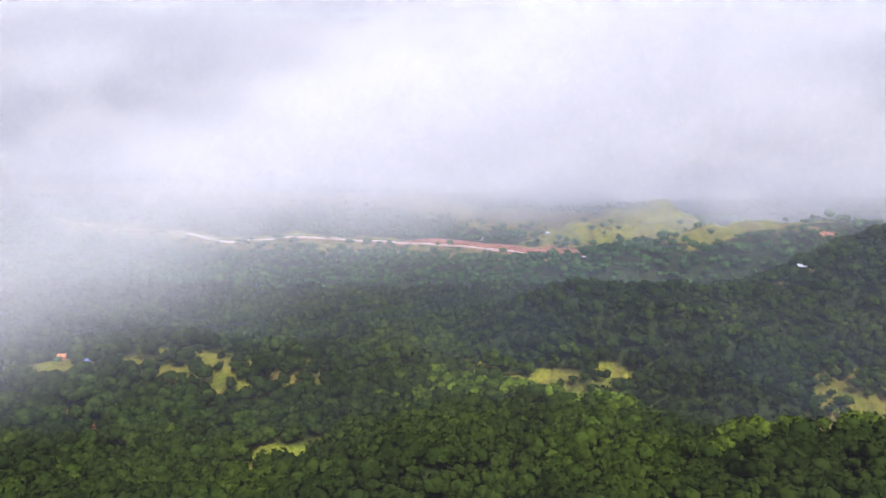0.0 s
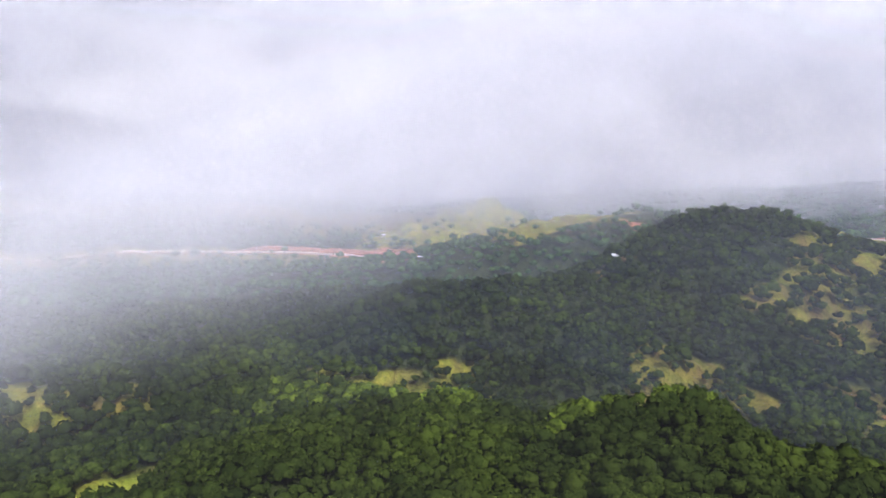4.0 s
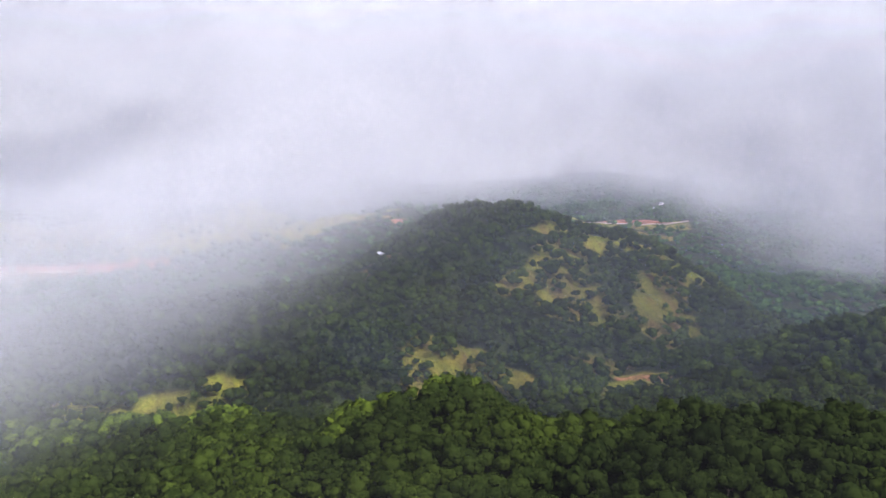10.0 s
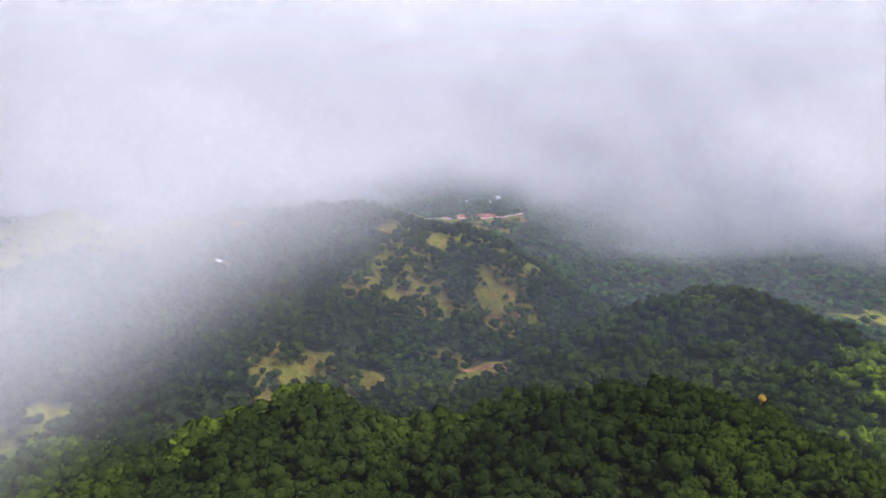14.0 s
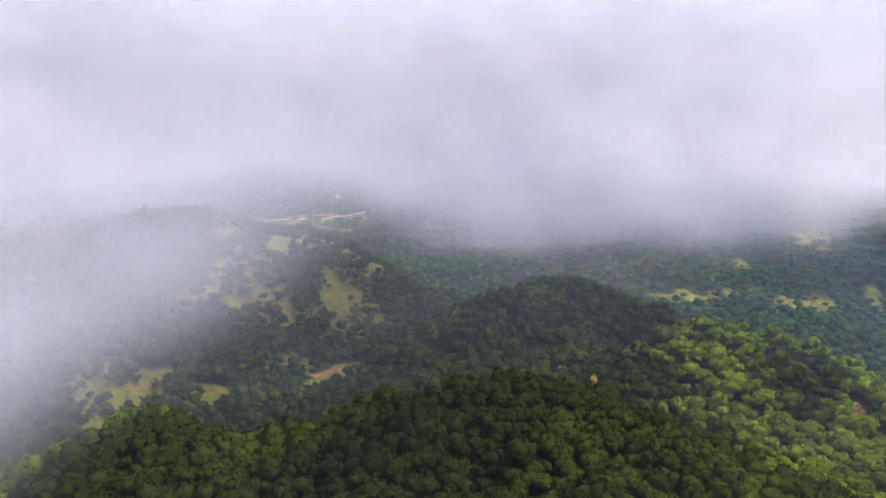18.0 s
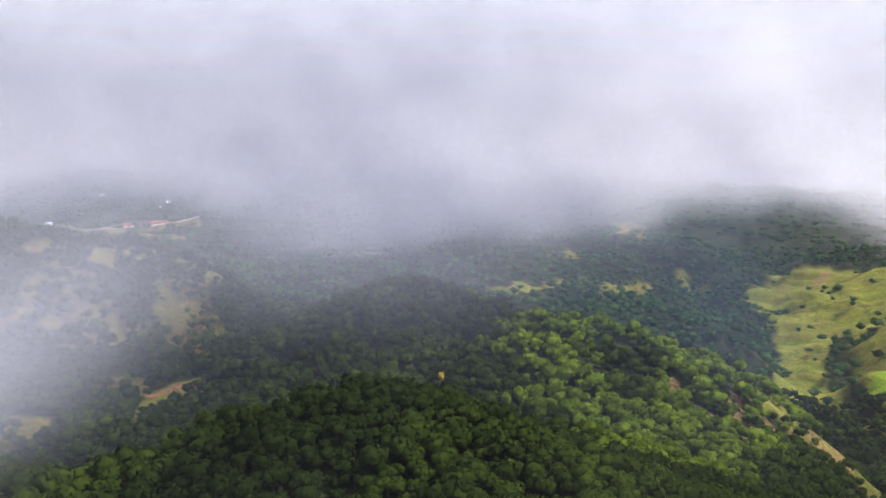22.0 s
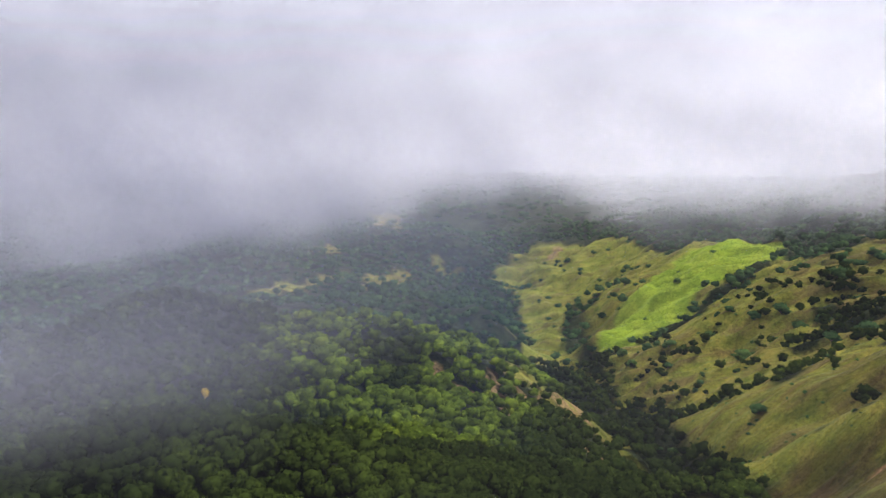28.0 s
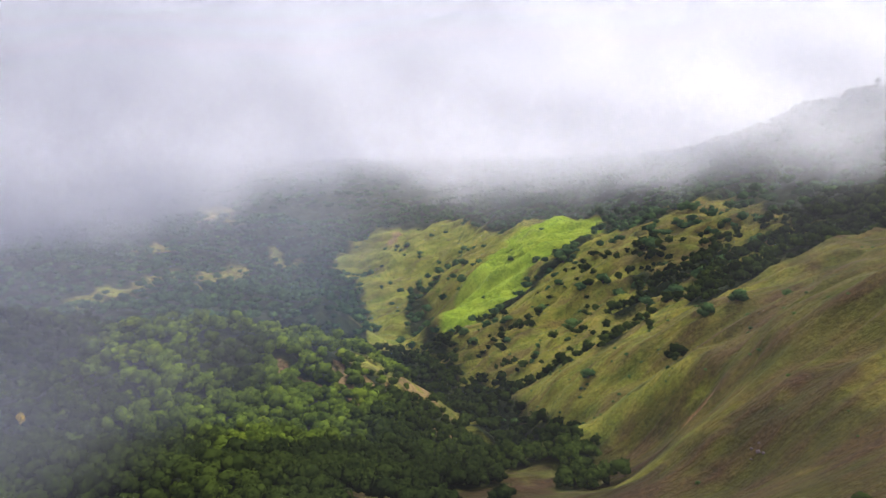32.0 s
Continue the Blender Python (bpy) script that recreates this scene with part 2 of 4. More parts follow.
def smooth_step(e0, e1, v):
    s = np.clip((v - e0) / (e1 - e0), 0, 1)
    return s * s * (3 - 2 * s)


LATTICE = np.random.RandomState(7).rand(256, 256)


def value_noise(x, y):
    xi, yi = np.floor(x).astype(int), np.floor(y).astype(int)
    u, v = x - xi, y - yi
    u, v = u * u * (3 - 2 * u), v * v * (3 - 2 * v)
    g = lambda a, b: LATTICE[a % 256, b % 256]
    return (g(xi, yi) * (1 - u) + g(xi + 1, yi) * u) * (1 - v) + (g(xi, yi + 1) * (1 - u) + g(xi + 1, yi + 1) * u) * v


def fbm(x, y, octaves=4):
    total, amp, size = 0.0, 0.5, 1.0
    for k in range(octaves):
        total = total + amp * value_noise(x * size + 17.3 * k, y * size + 31.7 * k)
        amp, size = amp * 0.5, size * 2.03
    return total / (1 - 0.5 ** octaves)


def near_line(x, y, line):
    """Distance from points to a line of (x, y, ...) corners."""
    best = np.full(np.shape(x), 1e9)
    if len(line) == 1:
        return np.hypot(x - line[0][0], y - line[0][1])
    for a, b in zip(line, line[1:]):
        dx, dy = b[0] - a[0], b[1] - a[1]
        s = np.clip(((x - a[0]) * dx + (y - a[1]) * dy) / (dx * dx + dy * dy + 1e-6), 0, 1)
        best = np.minimum(best, np.hypot(x - a[0] - s * dx, y - a[1] - s * dy))
    return best


# ---------------------------------------------------------------- the land: ridge and valley lines (x east, y north, z)
FOOT_WEST = [(-150, 15, 109), (-142, 52, 102), (-112, 94, 105), (-71, 117, 119), (-42, 119, 132)]
FOOT_NORTH_WEST = [(-119, 92, 114), (-61, 110, 122), (-3, 116, 136)]
FOOT_NORTH = [(-68, 122, 122), (-12, 120, 129), (44, 112, 138)]
FOOT_NORTH_EAST = [(-38, 129, 131), (18, 118, 131), (75, 100, 135)]
FOOT_EAST = [(11, 124, 139), (60, 113, 129), (129, 109, 110)]
KNOLL_RIDGE = [(-78, 104, 121), (-82, 136, 118), (-76, 159, 124), (-67, 170, 128), (-55, 178, 127), (-42, 184, 116), (-30, 190, 103)]
HUMP_RIDGE = [(-32, 136, 131), (-17, 149, 131), (2, 160, 135), (21, 163, 137), (39, 160, 141), (50, 146, 140), (58, 127, 138), (64, 113, 136)]
HUMP_GULLY = [(55, 218, 119), (75, 209, 113), (88, 185, 113), (95, 147, 118)]
ROUND_HILL_CREST = [(-6, 290, 103), (13, 299, 112), (29, 308, 117), (56, 313, 128), (77, 310, 133), (94, 306, 136), (120, 294, 130), (133, 269, 125)]
ROUND_HILL_SPUR = [(132, 246, 129), (150, 241, 127), (169, 235, 119), (193, 226, 112), (213, 211, 102), (221, 179, 87), (215, 149, 79), (197, 118, 81)]
ROUND_HILL_FACE = [(98, 266, 116)]
GORGE = [(-72, 192, 100), (-51, 209, 96), (-40, 232, 95), (-26, 261, 96), (-14, 285, 98), (2, 330, 99), (27, 399, 97), (44, 448, 94)]
MAIN_RIDGE_CREST = [(-207, 238, 120), (-192, 260, 125), (-176, 280, 123), (-167, 297, 120), (-159, 315, 125), (-158, 338, 134), (-157, 385, 142), (-147, 421, 150), (-129, 442, 155), (-109, 448, 153), (-89, 437, 148)]
MAIN_RIDGE_SPUR = [(-80, 433, 149), (-52, 429, 143), (-19, 430, 135), (4, 431, 123), (23, 430, 108), (37, 419, 101)]
MAIN_RIDGE_FACE = [(-153, 236, 110), (-103, 309, 110), (-121, 220, 95), (-140, 277, 116)]
MAIN_RIDGE_FOOT = [(-170, 167, 94), (-147, 185, 92), (-121, 201, 92), (-104, 211, 93)]
WEST_SLOPE = [(-235, 240, 109), (-269, 234, 94), (-303, 222, 81), (-211, 201, 98), (-199, 161, 96), (-172, 194, 100)]
WEST_MEADOW_CREST = [(-260, 21, 106), (-262, 45, 103), (-262, 70, 105), (-248, 95, 102), (-231, 110, 101), (-224, 138, 99)]
WEST_FRONT = [(-203, 34, 99), (-200, 73, 95), (-185, 105, 94), (-169, 48, 99), (-177, 84, 93)]
WEST_HOLLOW = [(-324, 34, 83), (-317, 77, 80), (-292, 120, 78)]
WEST_WOOD_CREST = [(-399, 31, 88), (-395, 68, 89), (-379, 95, 82), (-356, 136, 77), (-307, 171, 78)]
WEST_VALLEY = [(-559, 43, 70), (-540, 151, 65), (-434, 289, 72), (-351, 329, 89)]
ROAD_LINE = [(-789, 136, 67), (-726, 226, 63), (-697, 252, 58), (-671, 315, 65), (-602, 398, 67), (-529, 460, 69), (-476, 488, 69), (-438, 496, 71)]
ROAD_UPSLOPE = [(-1097, 88, 74), (-1012, 284, 74), (-837, 549, 79), (-602, 602, 77)]
GRASS_HILL = [(-323, 435, 102), (-328, 528, 119), (-304, 565, 124), (-257, 544, 129), (-245, 593, 133)]
GREEN_HILL = [(-503, 572, 92), (-517, 739, 112)]
FAR_MOUNTAINS = [(-1183, 1615, -9), (-954, 1645, 36), (-788, 1730, 61)]
PLATEAU = [(-149, 746, 127), (-67, 848, 110), (-160, 1038, 109), (-42, 1200, 106), (25, 850, 119), (-136, 1695, 102), (-335, 2478, 120), (-24, 2300, 99), (-531, 2238, 78)]
FAR_GORGE = [(47, 598, 97), (87, 755, 90), (129, 668, 92), (174, 658, 99), (244, 656, 101)]
BEHIND_ROUND_HILL = [(245, 548, 71), (325, 551, 64), (367, 462, 66), (342, 378, 74), (449, 662, 47), (562, 827, 88), (179, 676, 79), (100, 733, 77), (395, 808, 74), (608, 730, 76)]
EAST_MOUNTAINS = [(817, 1011, 75), (1193, 1348, 97), (1164, 1867, 103), (556, 2128, 73)]
EAST_POOL = [(578, 595, 19), (476, 513, 16), (413, 378, 37)]
WEDGE_SPUR = [(395, 396, 22), (474, 428, 22), (558, 454, 28), (654, 494, 44), (734, 520, 72), (887, 560, 90)]
WEDGE_FACE = [(586, 572, 14), (689, 724, 34), (754, 671, 52), (564, 700, 18), (625, 904, 37)]
WEDGE_GULLY = [(390, 312, 23), (422, 343, 26), (453, 380, 37), (477, 398, 47), (546, 413, 57), (627, 420, 69)]
GREEN_SPUR = [(399, 316, 56), (454, 327, 73), (508, 328, 91), (569, 324, 105), (631, 303, 100)]
GREEN_GULLY = [(384, 287, 51), (406, 277, 57), (433, 265, 72), (467, 256, 89), (523, 246, 99), (576, 234, 102)]
YELLOW_RIDGE = [(333, 255, 52), (356, 243, 67), (376, 230, 81), (401, 207, 99), (437, 185, 115), (483, 161, 129)]
YELLOW_GULLY = [(293, 193, 54), (313, 178, 67), (331, 164, 81), (354, 149, 94), (389, 125, 112), (431, 102, 123)]
BUSH_RIDGE = [(249, 167, 79), (240, 133, 94), (236, 113, 106), (239, 96, 118), (247, 79, 128), (262, 64, 137), (280, 50, 144), (318, 35, 151)]
BROWN_GULLY = [(220, 117, 91), (227, 86, 110), (232, 59, 128), (238, 42, 140)]
BROWN_CREST = [(196, 115, 90), (195, 100, 102), (194, 84, 114), (193, 68, 127), (192, 54, 137), (192, 41, 148), (196, 27, 157), (199, 14, 164)]
BROWN_SPUR = [(153, 63, 114), (157, 55, 122), (164, 46, 132), (171, 38, 140), (181, 30, 146), (189, 21, 152)]
BROWN_RILL = [(184, 85, 103), (187, 69, 115), (189, 56, 127), (193, 45, 138)]
BROWN_FACE = [(151, 26, 141), (163, 13, 152), (137, 33, 130), (118, 8, 148)]
EAST_VALLEY = [(273, 233, 53), (253, 178, 60), (229, 146, 67), (208, 118, 69)]
EAST_MOUNTAIN_CREST = [(809, 392, 105), (756, 260, 146), (701, 162, 178), (692, 102, 201), (697, 67, 210)]
EAST_MOUNTAIN_FACE = [(567, 194, 124), (546, 124, 143), (535, 70, 161), (425, 67, 139)]
RIDGE_BACK = [(-262, 300, 74), (-248, 340, 72), (-238, 385, 76), (-225, 440, 84), (-205, 490, 100), (-150, 520, 118), (-95, 540, 112), (-50, 560, 100)]
GRASS_BACK = [(-440, 640, 58), (-370, 710, 58), (-290, 745, 62), (-220, 720, 88), (-570, 900, 40), (-400, 960, 45), (-260, 930, 60)]
PLATEAU_FRONT = [(-90, 650, 88), (-30, 660, 84), (10, 700, 80)]
ROUND_HILL_BACK = [(30, 370, 94), (70, 372, 90), (112, 362, 88), (150, 330, 88), (178, 285, 86)]
HUMP_BACK = [(-8, 205, 110), (22, 222, 112), (45, 190, 122)]
WEST_SHELF = [(-224, 124, 96), (-200, 134, 99), (-179, 143, 99), (-161, 158, 104), (-141, 168, 106), (-126, 174, 107), (-114, 178, 106)]
RIDGE_SPUR_LIT = [(-88, 437, 147), (-73, 419, 131), (-62, 396, 120), (-49, 378, 110), (-32, 359, 104), (-24, 345, 99)]
RIDGE_GULLY_WEST = [(-113, 405, 117), (-87, 376, 99), (-65, 350, 91), (-41, 320, 86)]
RIDGE_GULLY_EAST = [(-55, 452, 128), (-34, 431, 109), (-23, 405, 93), (-21, 362, 86)]
RIDGE_SPUR_LOW = [(-127, 289, 105), (-104, 282, 106), (-86, 275, 105), (-68, 265, 103), (-53, 252, 104)]
RIDGE_GULLY_LOW = [(-104, 329, 103), (-77, 316, 96), (-57, 297, 91), (-43, 279, 89)]
SUNNY_SPUR = [(126, 271, 123), (119, 225, 128), (118, 206, 130), (122, 187, 126), (127, 163, 125), (130, 146, 124), (135, 127, 122), (137, 110, 119)]
YELLOW_RILL = [(328, 237, 51), (352, 228, 63), (374, 217, 76), (401, 195, 91), (433, 176, 106)]
YELLOW_SPUR = [(305, 209, 57), (324, 194, 71), (341, 183, 82), (362, 169, 94), (396, 153, 109), (439, 136, 119)]
ROCK_SPUR = [(274, 164, 77), (291, 144, 94), (309, 121, 106), (329, 103, 118), (360, 82, 129)]
ROCK_GULLY = [(264, 155, 78), (270, 130, 93), (279, 109, 106), (290, 90, 118), (309, 72, 128)]
BEHIND = [(0, 0, 136), (-60, -120, 112), (60, -120, 140), (-200, -150, 100), (160, -100, 150), (0, -400, 90), (-450, -300, 90), (400, -250, 170), (700, -100, 215), (0, -1500, 100)]
SHELF = [(0, 60, 133), (-70, 40, 118), (70, 30, 140)]
RIM = [(4600 * math.sin(a * math.pi / 8), 4600 * math.cos(a * math.pi / 8), -260) for a in range(16)]
LINES = [FOOT_WEST, FOOT_NORTH_WEST, FOOT_NORTH, FOOT_NORTH_EAST, FOOT_EAST, KNOLL_RIDGE, HUMP_RIDGE, HUMP_GULLY, ROUND_HILL_CREST,
         ROUND_HILL_SPUR, ROUND_HILL_FACE, GORGE, MAIN_RIDGE_CREST, MAIN_RIDGE_SPUR, MAIN_RIDGE_FACE, MAIN_RIDGE_FOOT, WEST_SLOPE,
         WEST_MEADOW_CREST, WEST_FRONT, WEST_HOLLOW, WEST_WOOD_CREST, WEST_VALLEY, ROAD_LINE, ROAD_UPSLOPE, GRASS_HILL, GREEN_HILL,
         FAR_MOUNTAINS, PLATEAU, FAR_GORGE, BEHIND_ROUND_HILL, EAST_MOUNTAINS, EAST_POOL, WEDGE_SPUR, WEDGE_FACE, WEDGE_GULLY,
         GREEN_SPUR, GREEN_GULLY, YELLOW_RIDGE, YELLOW_GULLY, BUSH_RIDGE, BROWN_GULLY, BROWN_CREST, BROWN_SPUR, BROWN_RILL, BROWN_FACE, EAST_VALLEY,
         EAST_MOUNTAIN_CREST, EAST_MOUNTAIN_FACE, RIDGE_BACK, GRASS_BACK, PLATEAU_FRONT, ROUND_HILL_BACK, HUMP_BACK, BEHIND, WEST_SHELF, SHELF, RIM]
KNOTS = np.array([q for line in LINES for q in line], float)
ROUND = 5.0  # metres over which a crest is rounded
_r = np.sqrt((KNOTS[:, None, 0] - KNOTS[None, :, 0]) ** 2 + (KNOTS[:, None, 1] - KNOTS[None, :, 1]) ** 2 + ROUND ** 2)
BASE_Z = 100.0
WEIGHTS = np.linalg.solve(_r - 0.8 * np.eye(len(KNOTS)), KNOTS[:, 2] - BASE_Z)


def height(x, y):
    """Height of the land: the lines joined by smooth slopes, with gullies and small relief."""
    x, y = np.atleast_1d(np.asarray(x, float)), np.atleast_1d(np.asarray(y, float))
    z = np.full(x.shape, BASE_Z)
    for (kx, ky, _), w in zip(KNOTS, WEIGHTS):
        z += w * np.sqrt((x - kx) ** 2 + (y - ky) ** 2 + ROUND ** 2)
    d = np.hypot(x, y)
    size = np.clip(d / 350, 0.25, 3.0)
    ridged = 1 - np.abs(2 * fbm(x / 75 + 3, y / 75 + 9, 4) - 1)
    along, across = (y - x) * 0.7071, (x + y) * 0.7071
    bend = 24 * (fbm(x / 90 + 1, y / 90 + 6, 2) - 0.5)
    spurs = 1 - np.abs(2 * fbm((across + bend) / 44 + 8, along / 150 + 4, 2) - 1)
    rills = 1 - np.abs(2 * fbm((across + bend) / 13 + 2, along / 60 + 7, 2) - 1)
    edge = np.interp(y, [0, 60, 118, 180, 230, 330, 500, 700, 900], [125, 160, 205, 262, 290, 350, 480, 640, 900])
    steep = smooth_step(0, 35, x - edge) * (1 - smooth_step(900, 1300, d))
    z += steep * (16 * (spurs - 0.74) * smooth_step(430, 620, d) + (4.5 + 11 * smooth_step(220, 420, d)) * (rills - 0.74))
    z += steep * (2.0 + 3.0 * smooth_step(200, 400, d)) * (1 - np.abs(2 * fbm((across + bend) / 5 + 9, along / 30 + 3, 2) - 1) - 0.74)
    folds = 1 - np.abs(2 * fbm(x / 34 + 11, y / 34 + 5, 3) - 1)
    calm = 0.15 + 0.85 * smooth_step(30, 110, np.minimum(near_line(x, y, [(q[0] * 0.96, q[1] * 0.96) for q in ROAD_LINE]), near_line(x, y, [(-120, 815), (-20, 822)])))
    z += (3.5 + 6 * smooth_step(190, 260, d)) * (folds - 0.74) * smooth_step(100, 150, d) * (1 - 0.6 * steep) * np.where(d > 420, calm, 1.0)
    z += size * calm * (3 + 5 * smooth_step(200, 420, d)) * (ridged - 0.75) + size * 1.2 * (fbm(x / 18, y / 18, 3) - 0.5)
    return z


# outlines of open ground on the plan (x east, y north)
SCATTERED_WOOD = [(340, 85), (384, 145), (428, 174), (480, 195), (540, 190), (530, 140), (470, 95), (400, 62)]
EAST_SLOPE = [(343, 342), (516, 505), (565, 570), (588, 638), (651, 666), (719, 687), (730, 620), (737, 566), (725, 529), (667, 451), (640, 380), (600, 310), (600, 276), (540, 245), (470, 190), (428, 174), (398, 168), (384, 145), (353, 105), (283, 92), (272, 109), (309, 159), (302, 182), (308, 210), (313, 232), (326, 250)]
GREEN_FACE = [(400, 322), (388, 306), (400, 287), (412, 268), (440, 266), (466, 284), (480, 270), (500, 255), (540, 245), (600, 276), (585, 305), (576, 330), (550, 344), (488, 335), (448, 336)]
WEDGE_SLOPE = [(343, 342), (331, 323), (379, 340), (383, 322), (396, 322), (436, 366), (492, 421), (505, 424), (556, 421), (625, 449), (667, 451), (725, 529), (737, 566), (730, 620), (719, 687), (651, 666), (588, 638), (565, 570), (516, 505)]
YELLOW_SLOPE = [(326, 250), (313, 232), (308, 210), (302, 182), (309, 159), (272, 109), (283, 92), (353, 105), (384, 145), (398, 168), (428, 174), (399, 202), (375, 230), (353, 241)]
LIT_SPUR = [(-90, 422), (-66, 424), (-49, 415), (-60, 384), (-42, 365), (-26, 349), (-41, 344), (-64, 339), (-90, 346), (-97, 359), (-83, 374)]
LOW_SPUR = [(-115, 275), (-100, 293), (-81, 291), (-59, 280), (-72, 264), (-88, 252), (-103, 253)]
BROWN_SIDE = [(-23, 393), (-2, 417), (9, 388), (-7, 345), (-20, 355)]
RED_FOOT = [(-33, 296), (-21, 308), (-5, 301), (-4, 284), (-28, 280)]
LOW_SIDE = [(-49, 319), (-24, 318), (-33, 296), (-52, 310)]
SHELF_EDGE = [(-212, 180), (-192, 186), (-159, 195), (-138, 208), (-138, 202), (-138, 164), (-186, 175)]
CLEARING = [(-166, 210), (-155, 221), (-153, 211), (-163, 200)]
GOLDEN_FIELD = [(-191, 79), (-193, 84), (-187, 94), (-184, 102), (-168, 91), (-166, 83), (-165, 75), (-171, 69)]
WEST_MEADOW = [(-334, 45), (-269, 47), (-257, 66), (-254, 86), (-240, 92), (-240, 111), (-231, 128), (-208, 107), (-208, 88), (-218, 76), (-226, 61), (-236, 50), (-234, 41), (-240, 32)]
SUNNY_SHRUBS = [(-211, 180), (-193, 195), (-170, 200), (-183, 183), (-197, 175)]
NOTCH = [(-167, 207), (-166, 215), (-156, 210), (-159, 201)]
VALLEY_FIELD = [(404, 644), (519, 713), (513, 698), (400, 589), (356, 566)]
VALLEY_STRIP = [(232, 553), (304, 582), (389, 651), (368, 624), (287, 549), (239, 545)]
HIGH_FIELD = [(690, 1062), (714, 1000), (698, 982), (535, 809)]
FAR_STRIP = [(564, 725), (579, 686), (563, 675), (559, 717)]
SPARSE_SLOPE = [(190, 205), (204, 216), (216, 205), (222, 180), (213, 168), (198, 180)]
FIELDS = [  # outline, dryness, lushness (GREEN_FACE: with its sunlight), scattered trees
    (SCATTERED_WOOD, 0.3, 0.02, 0.75), (EAST_SLOPE, 0.1, 0.12, 0.14), (GREEN_FACE, 0.0, 0.95, 0.03), (WEDGE_SLOPE, 0.1, 0.2, 0.05), (YELLOW_SLOPE, 0.06, 0.05, 0.12), (LIT_SPUR, 0.42, 0.05, 0.9), (LOW_SPUR, 0.5, 0.03, 0.9), (BROWN_SIDE, 0.65, 0.0, 1.0), (RED_FOOT, 0.5, 0.1, 0.3), (LOW_SIDE, 0.6, 0.0, 0.4), (SHELF_EDGE, 0.3, 0.08, 0.8), (CLEARING, 0.4, 0.08, 0.6), (GOLDEN_FIELD, 0.1, 0.3, 0.0), (WEST_MEADOW, 0.4, 0.08, 0.4), (SUNNY_SHRUBS, 0.1, 0.2, 0.8), (NOTCH, 0.2, 0.15, 0.2), (VALLEY_FIELD, 0.25, 0.1, 0.05), (VALLEY_STRIP, 0.15, 0.2, 0.05), (HIGH_FIELD, 0.5, 0.0, 0.1), (FAR_STRIP, 0.1, 0.2, 0.1), (SPARSE_SLOPE, 0.1, 0.15, 0.8)]
GRASS_LINES = [  # line, half width, dryness, lushness, scattered trees
    ([(-104, 266), (-93, 268)], 6, 0.6, 0.05, 0.35), ([(-72, 165), (-66, 171)], 6, 0.15, 0.5, 0.05), (MAIN_RIDGE_SPUR[:4], 8, 0.4, 0.15, 0.6), (GRASS_HILL[1:3], 52, 0.4, 0.08, 0.06), (GREEN_HILL, 64, 0.2, 0.12, 0.05)]
GRASS_EAST = [
    ([(562, 827)], 30, 0.4, 0.0, 0.1), ([(400, 740), (440, 760)], 16, 0.3, 0.1, 0.1),
    # lighter, greener strips along BROWN_CREST and BROWN_SPUR stand in for their highlights
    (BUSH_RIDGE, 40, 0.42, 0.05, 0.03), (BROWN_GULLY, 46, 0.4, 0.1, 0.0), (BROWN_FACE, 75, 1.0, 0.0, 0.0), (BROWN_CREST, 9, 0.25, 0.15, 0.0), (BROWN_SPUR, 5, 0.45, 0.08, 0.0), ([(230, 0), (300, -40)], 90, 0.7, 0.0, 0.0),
    (ROCK_SPUR[:3], 14, 0.4, 0.0, 0.1), (WEDGE_GULLY[3:], 22, 0.2, 0.2, 0.35), ([(199, 226), (214, 203)], 9, 0.15, 0.15, 0.8)]
GRASS_FAR = [(ROAD_UPSLOPE, 90, 0.6, 0.0, 0.03), (ROAD_LINE, 24, 0.6, 0.1, 0.02), ([(q[0] * 0.95, q[1] * 0.95) for q in ROAD_LINE], 30, 0.6, 0.05, 0.15),
    ([(-149, 746), (-40, 850)], 26, 0.3, 0.1, 0.2), ([(-110, 825), (-22, 830)], 20, 0.4, 0.05, 0.15), ([(-98, 770), (-24, 780)], 14, 0.4, 0.05, 0.3)]
MEADOWS = GRASS_LINES + GRASS_EAST + GRASS_FAR
SCARS_NEAR = [  # bare earth: line, half width, how ochre instead of red
    ([(175, 190), (171, 176)], 2.4, 1), ([(187, 185), (184, 174)], 2.4, 1), ([(200, 192), (197, 182)], 2.0, 1), ([(214, 193), (212, 180)], 2.4, 1), ([(221, 187), (217, 177)], 2.2, 1), ([(182, 196), (179, 189)], 1.8, 1),
    ([(-262, 19), (-250, 32)], 3, 0.3), ([(-160, 313), (-156, 319)], 3, 1), ([(-163, 336), (-150, 338)], 3, 0.9), ([(200, 160), (196, 150)], 3, 0.6),
    ]
SCARS_FAR = [
    ([(-236, 553)], 14, 0), ([(-162, 743), (-138, 748)], 9, 0), ([(-102, 852), (-65, 856), (-28, 858)], 6, 0), (ROAD_LINE[3:], 6, 0), (ROAD_LINE[5:], 9, 0), 
    ([(689, 624), (721, 633)], 6, 1.0), ([(-475, 505), (-450, 512)], 22, 0.1),
    ([(160, 205), (159, 197), (158, 187)], 2.6, 0.9), ([(177, 196), (173, 187)], 2.0, 1), ([(187, 189)], 2.0, 1), ([(209, 188), (213, 180)], 2.4, 1), ([(159, 192), (163, 185)], 1.8, 1), ([(-25, 303), (-13, 298), (-6, 292)], 2.4, 0.1), ([(-224, 30), (-218, 36), (-208, 39)], 1.6, 0.3), ([(182, 56), (183, 53)], 2.2, 0.4)]
SCARS = SCARS_NEAR + SCARS_FAR
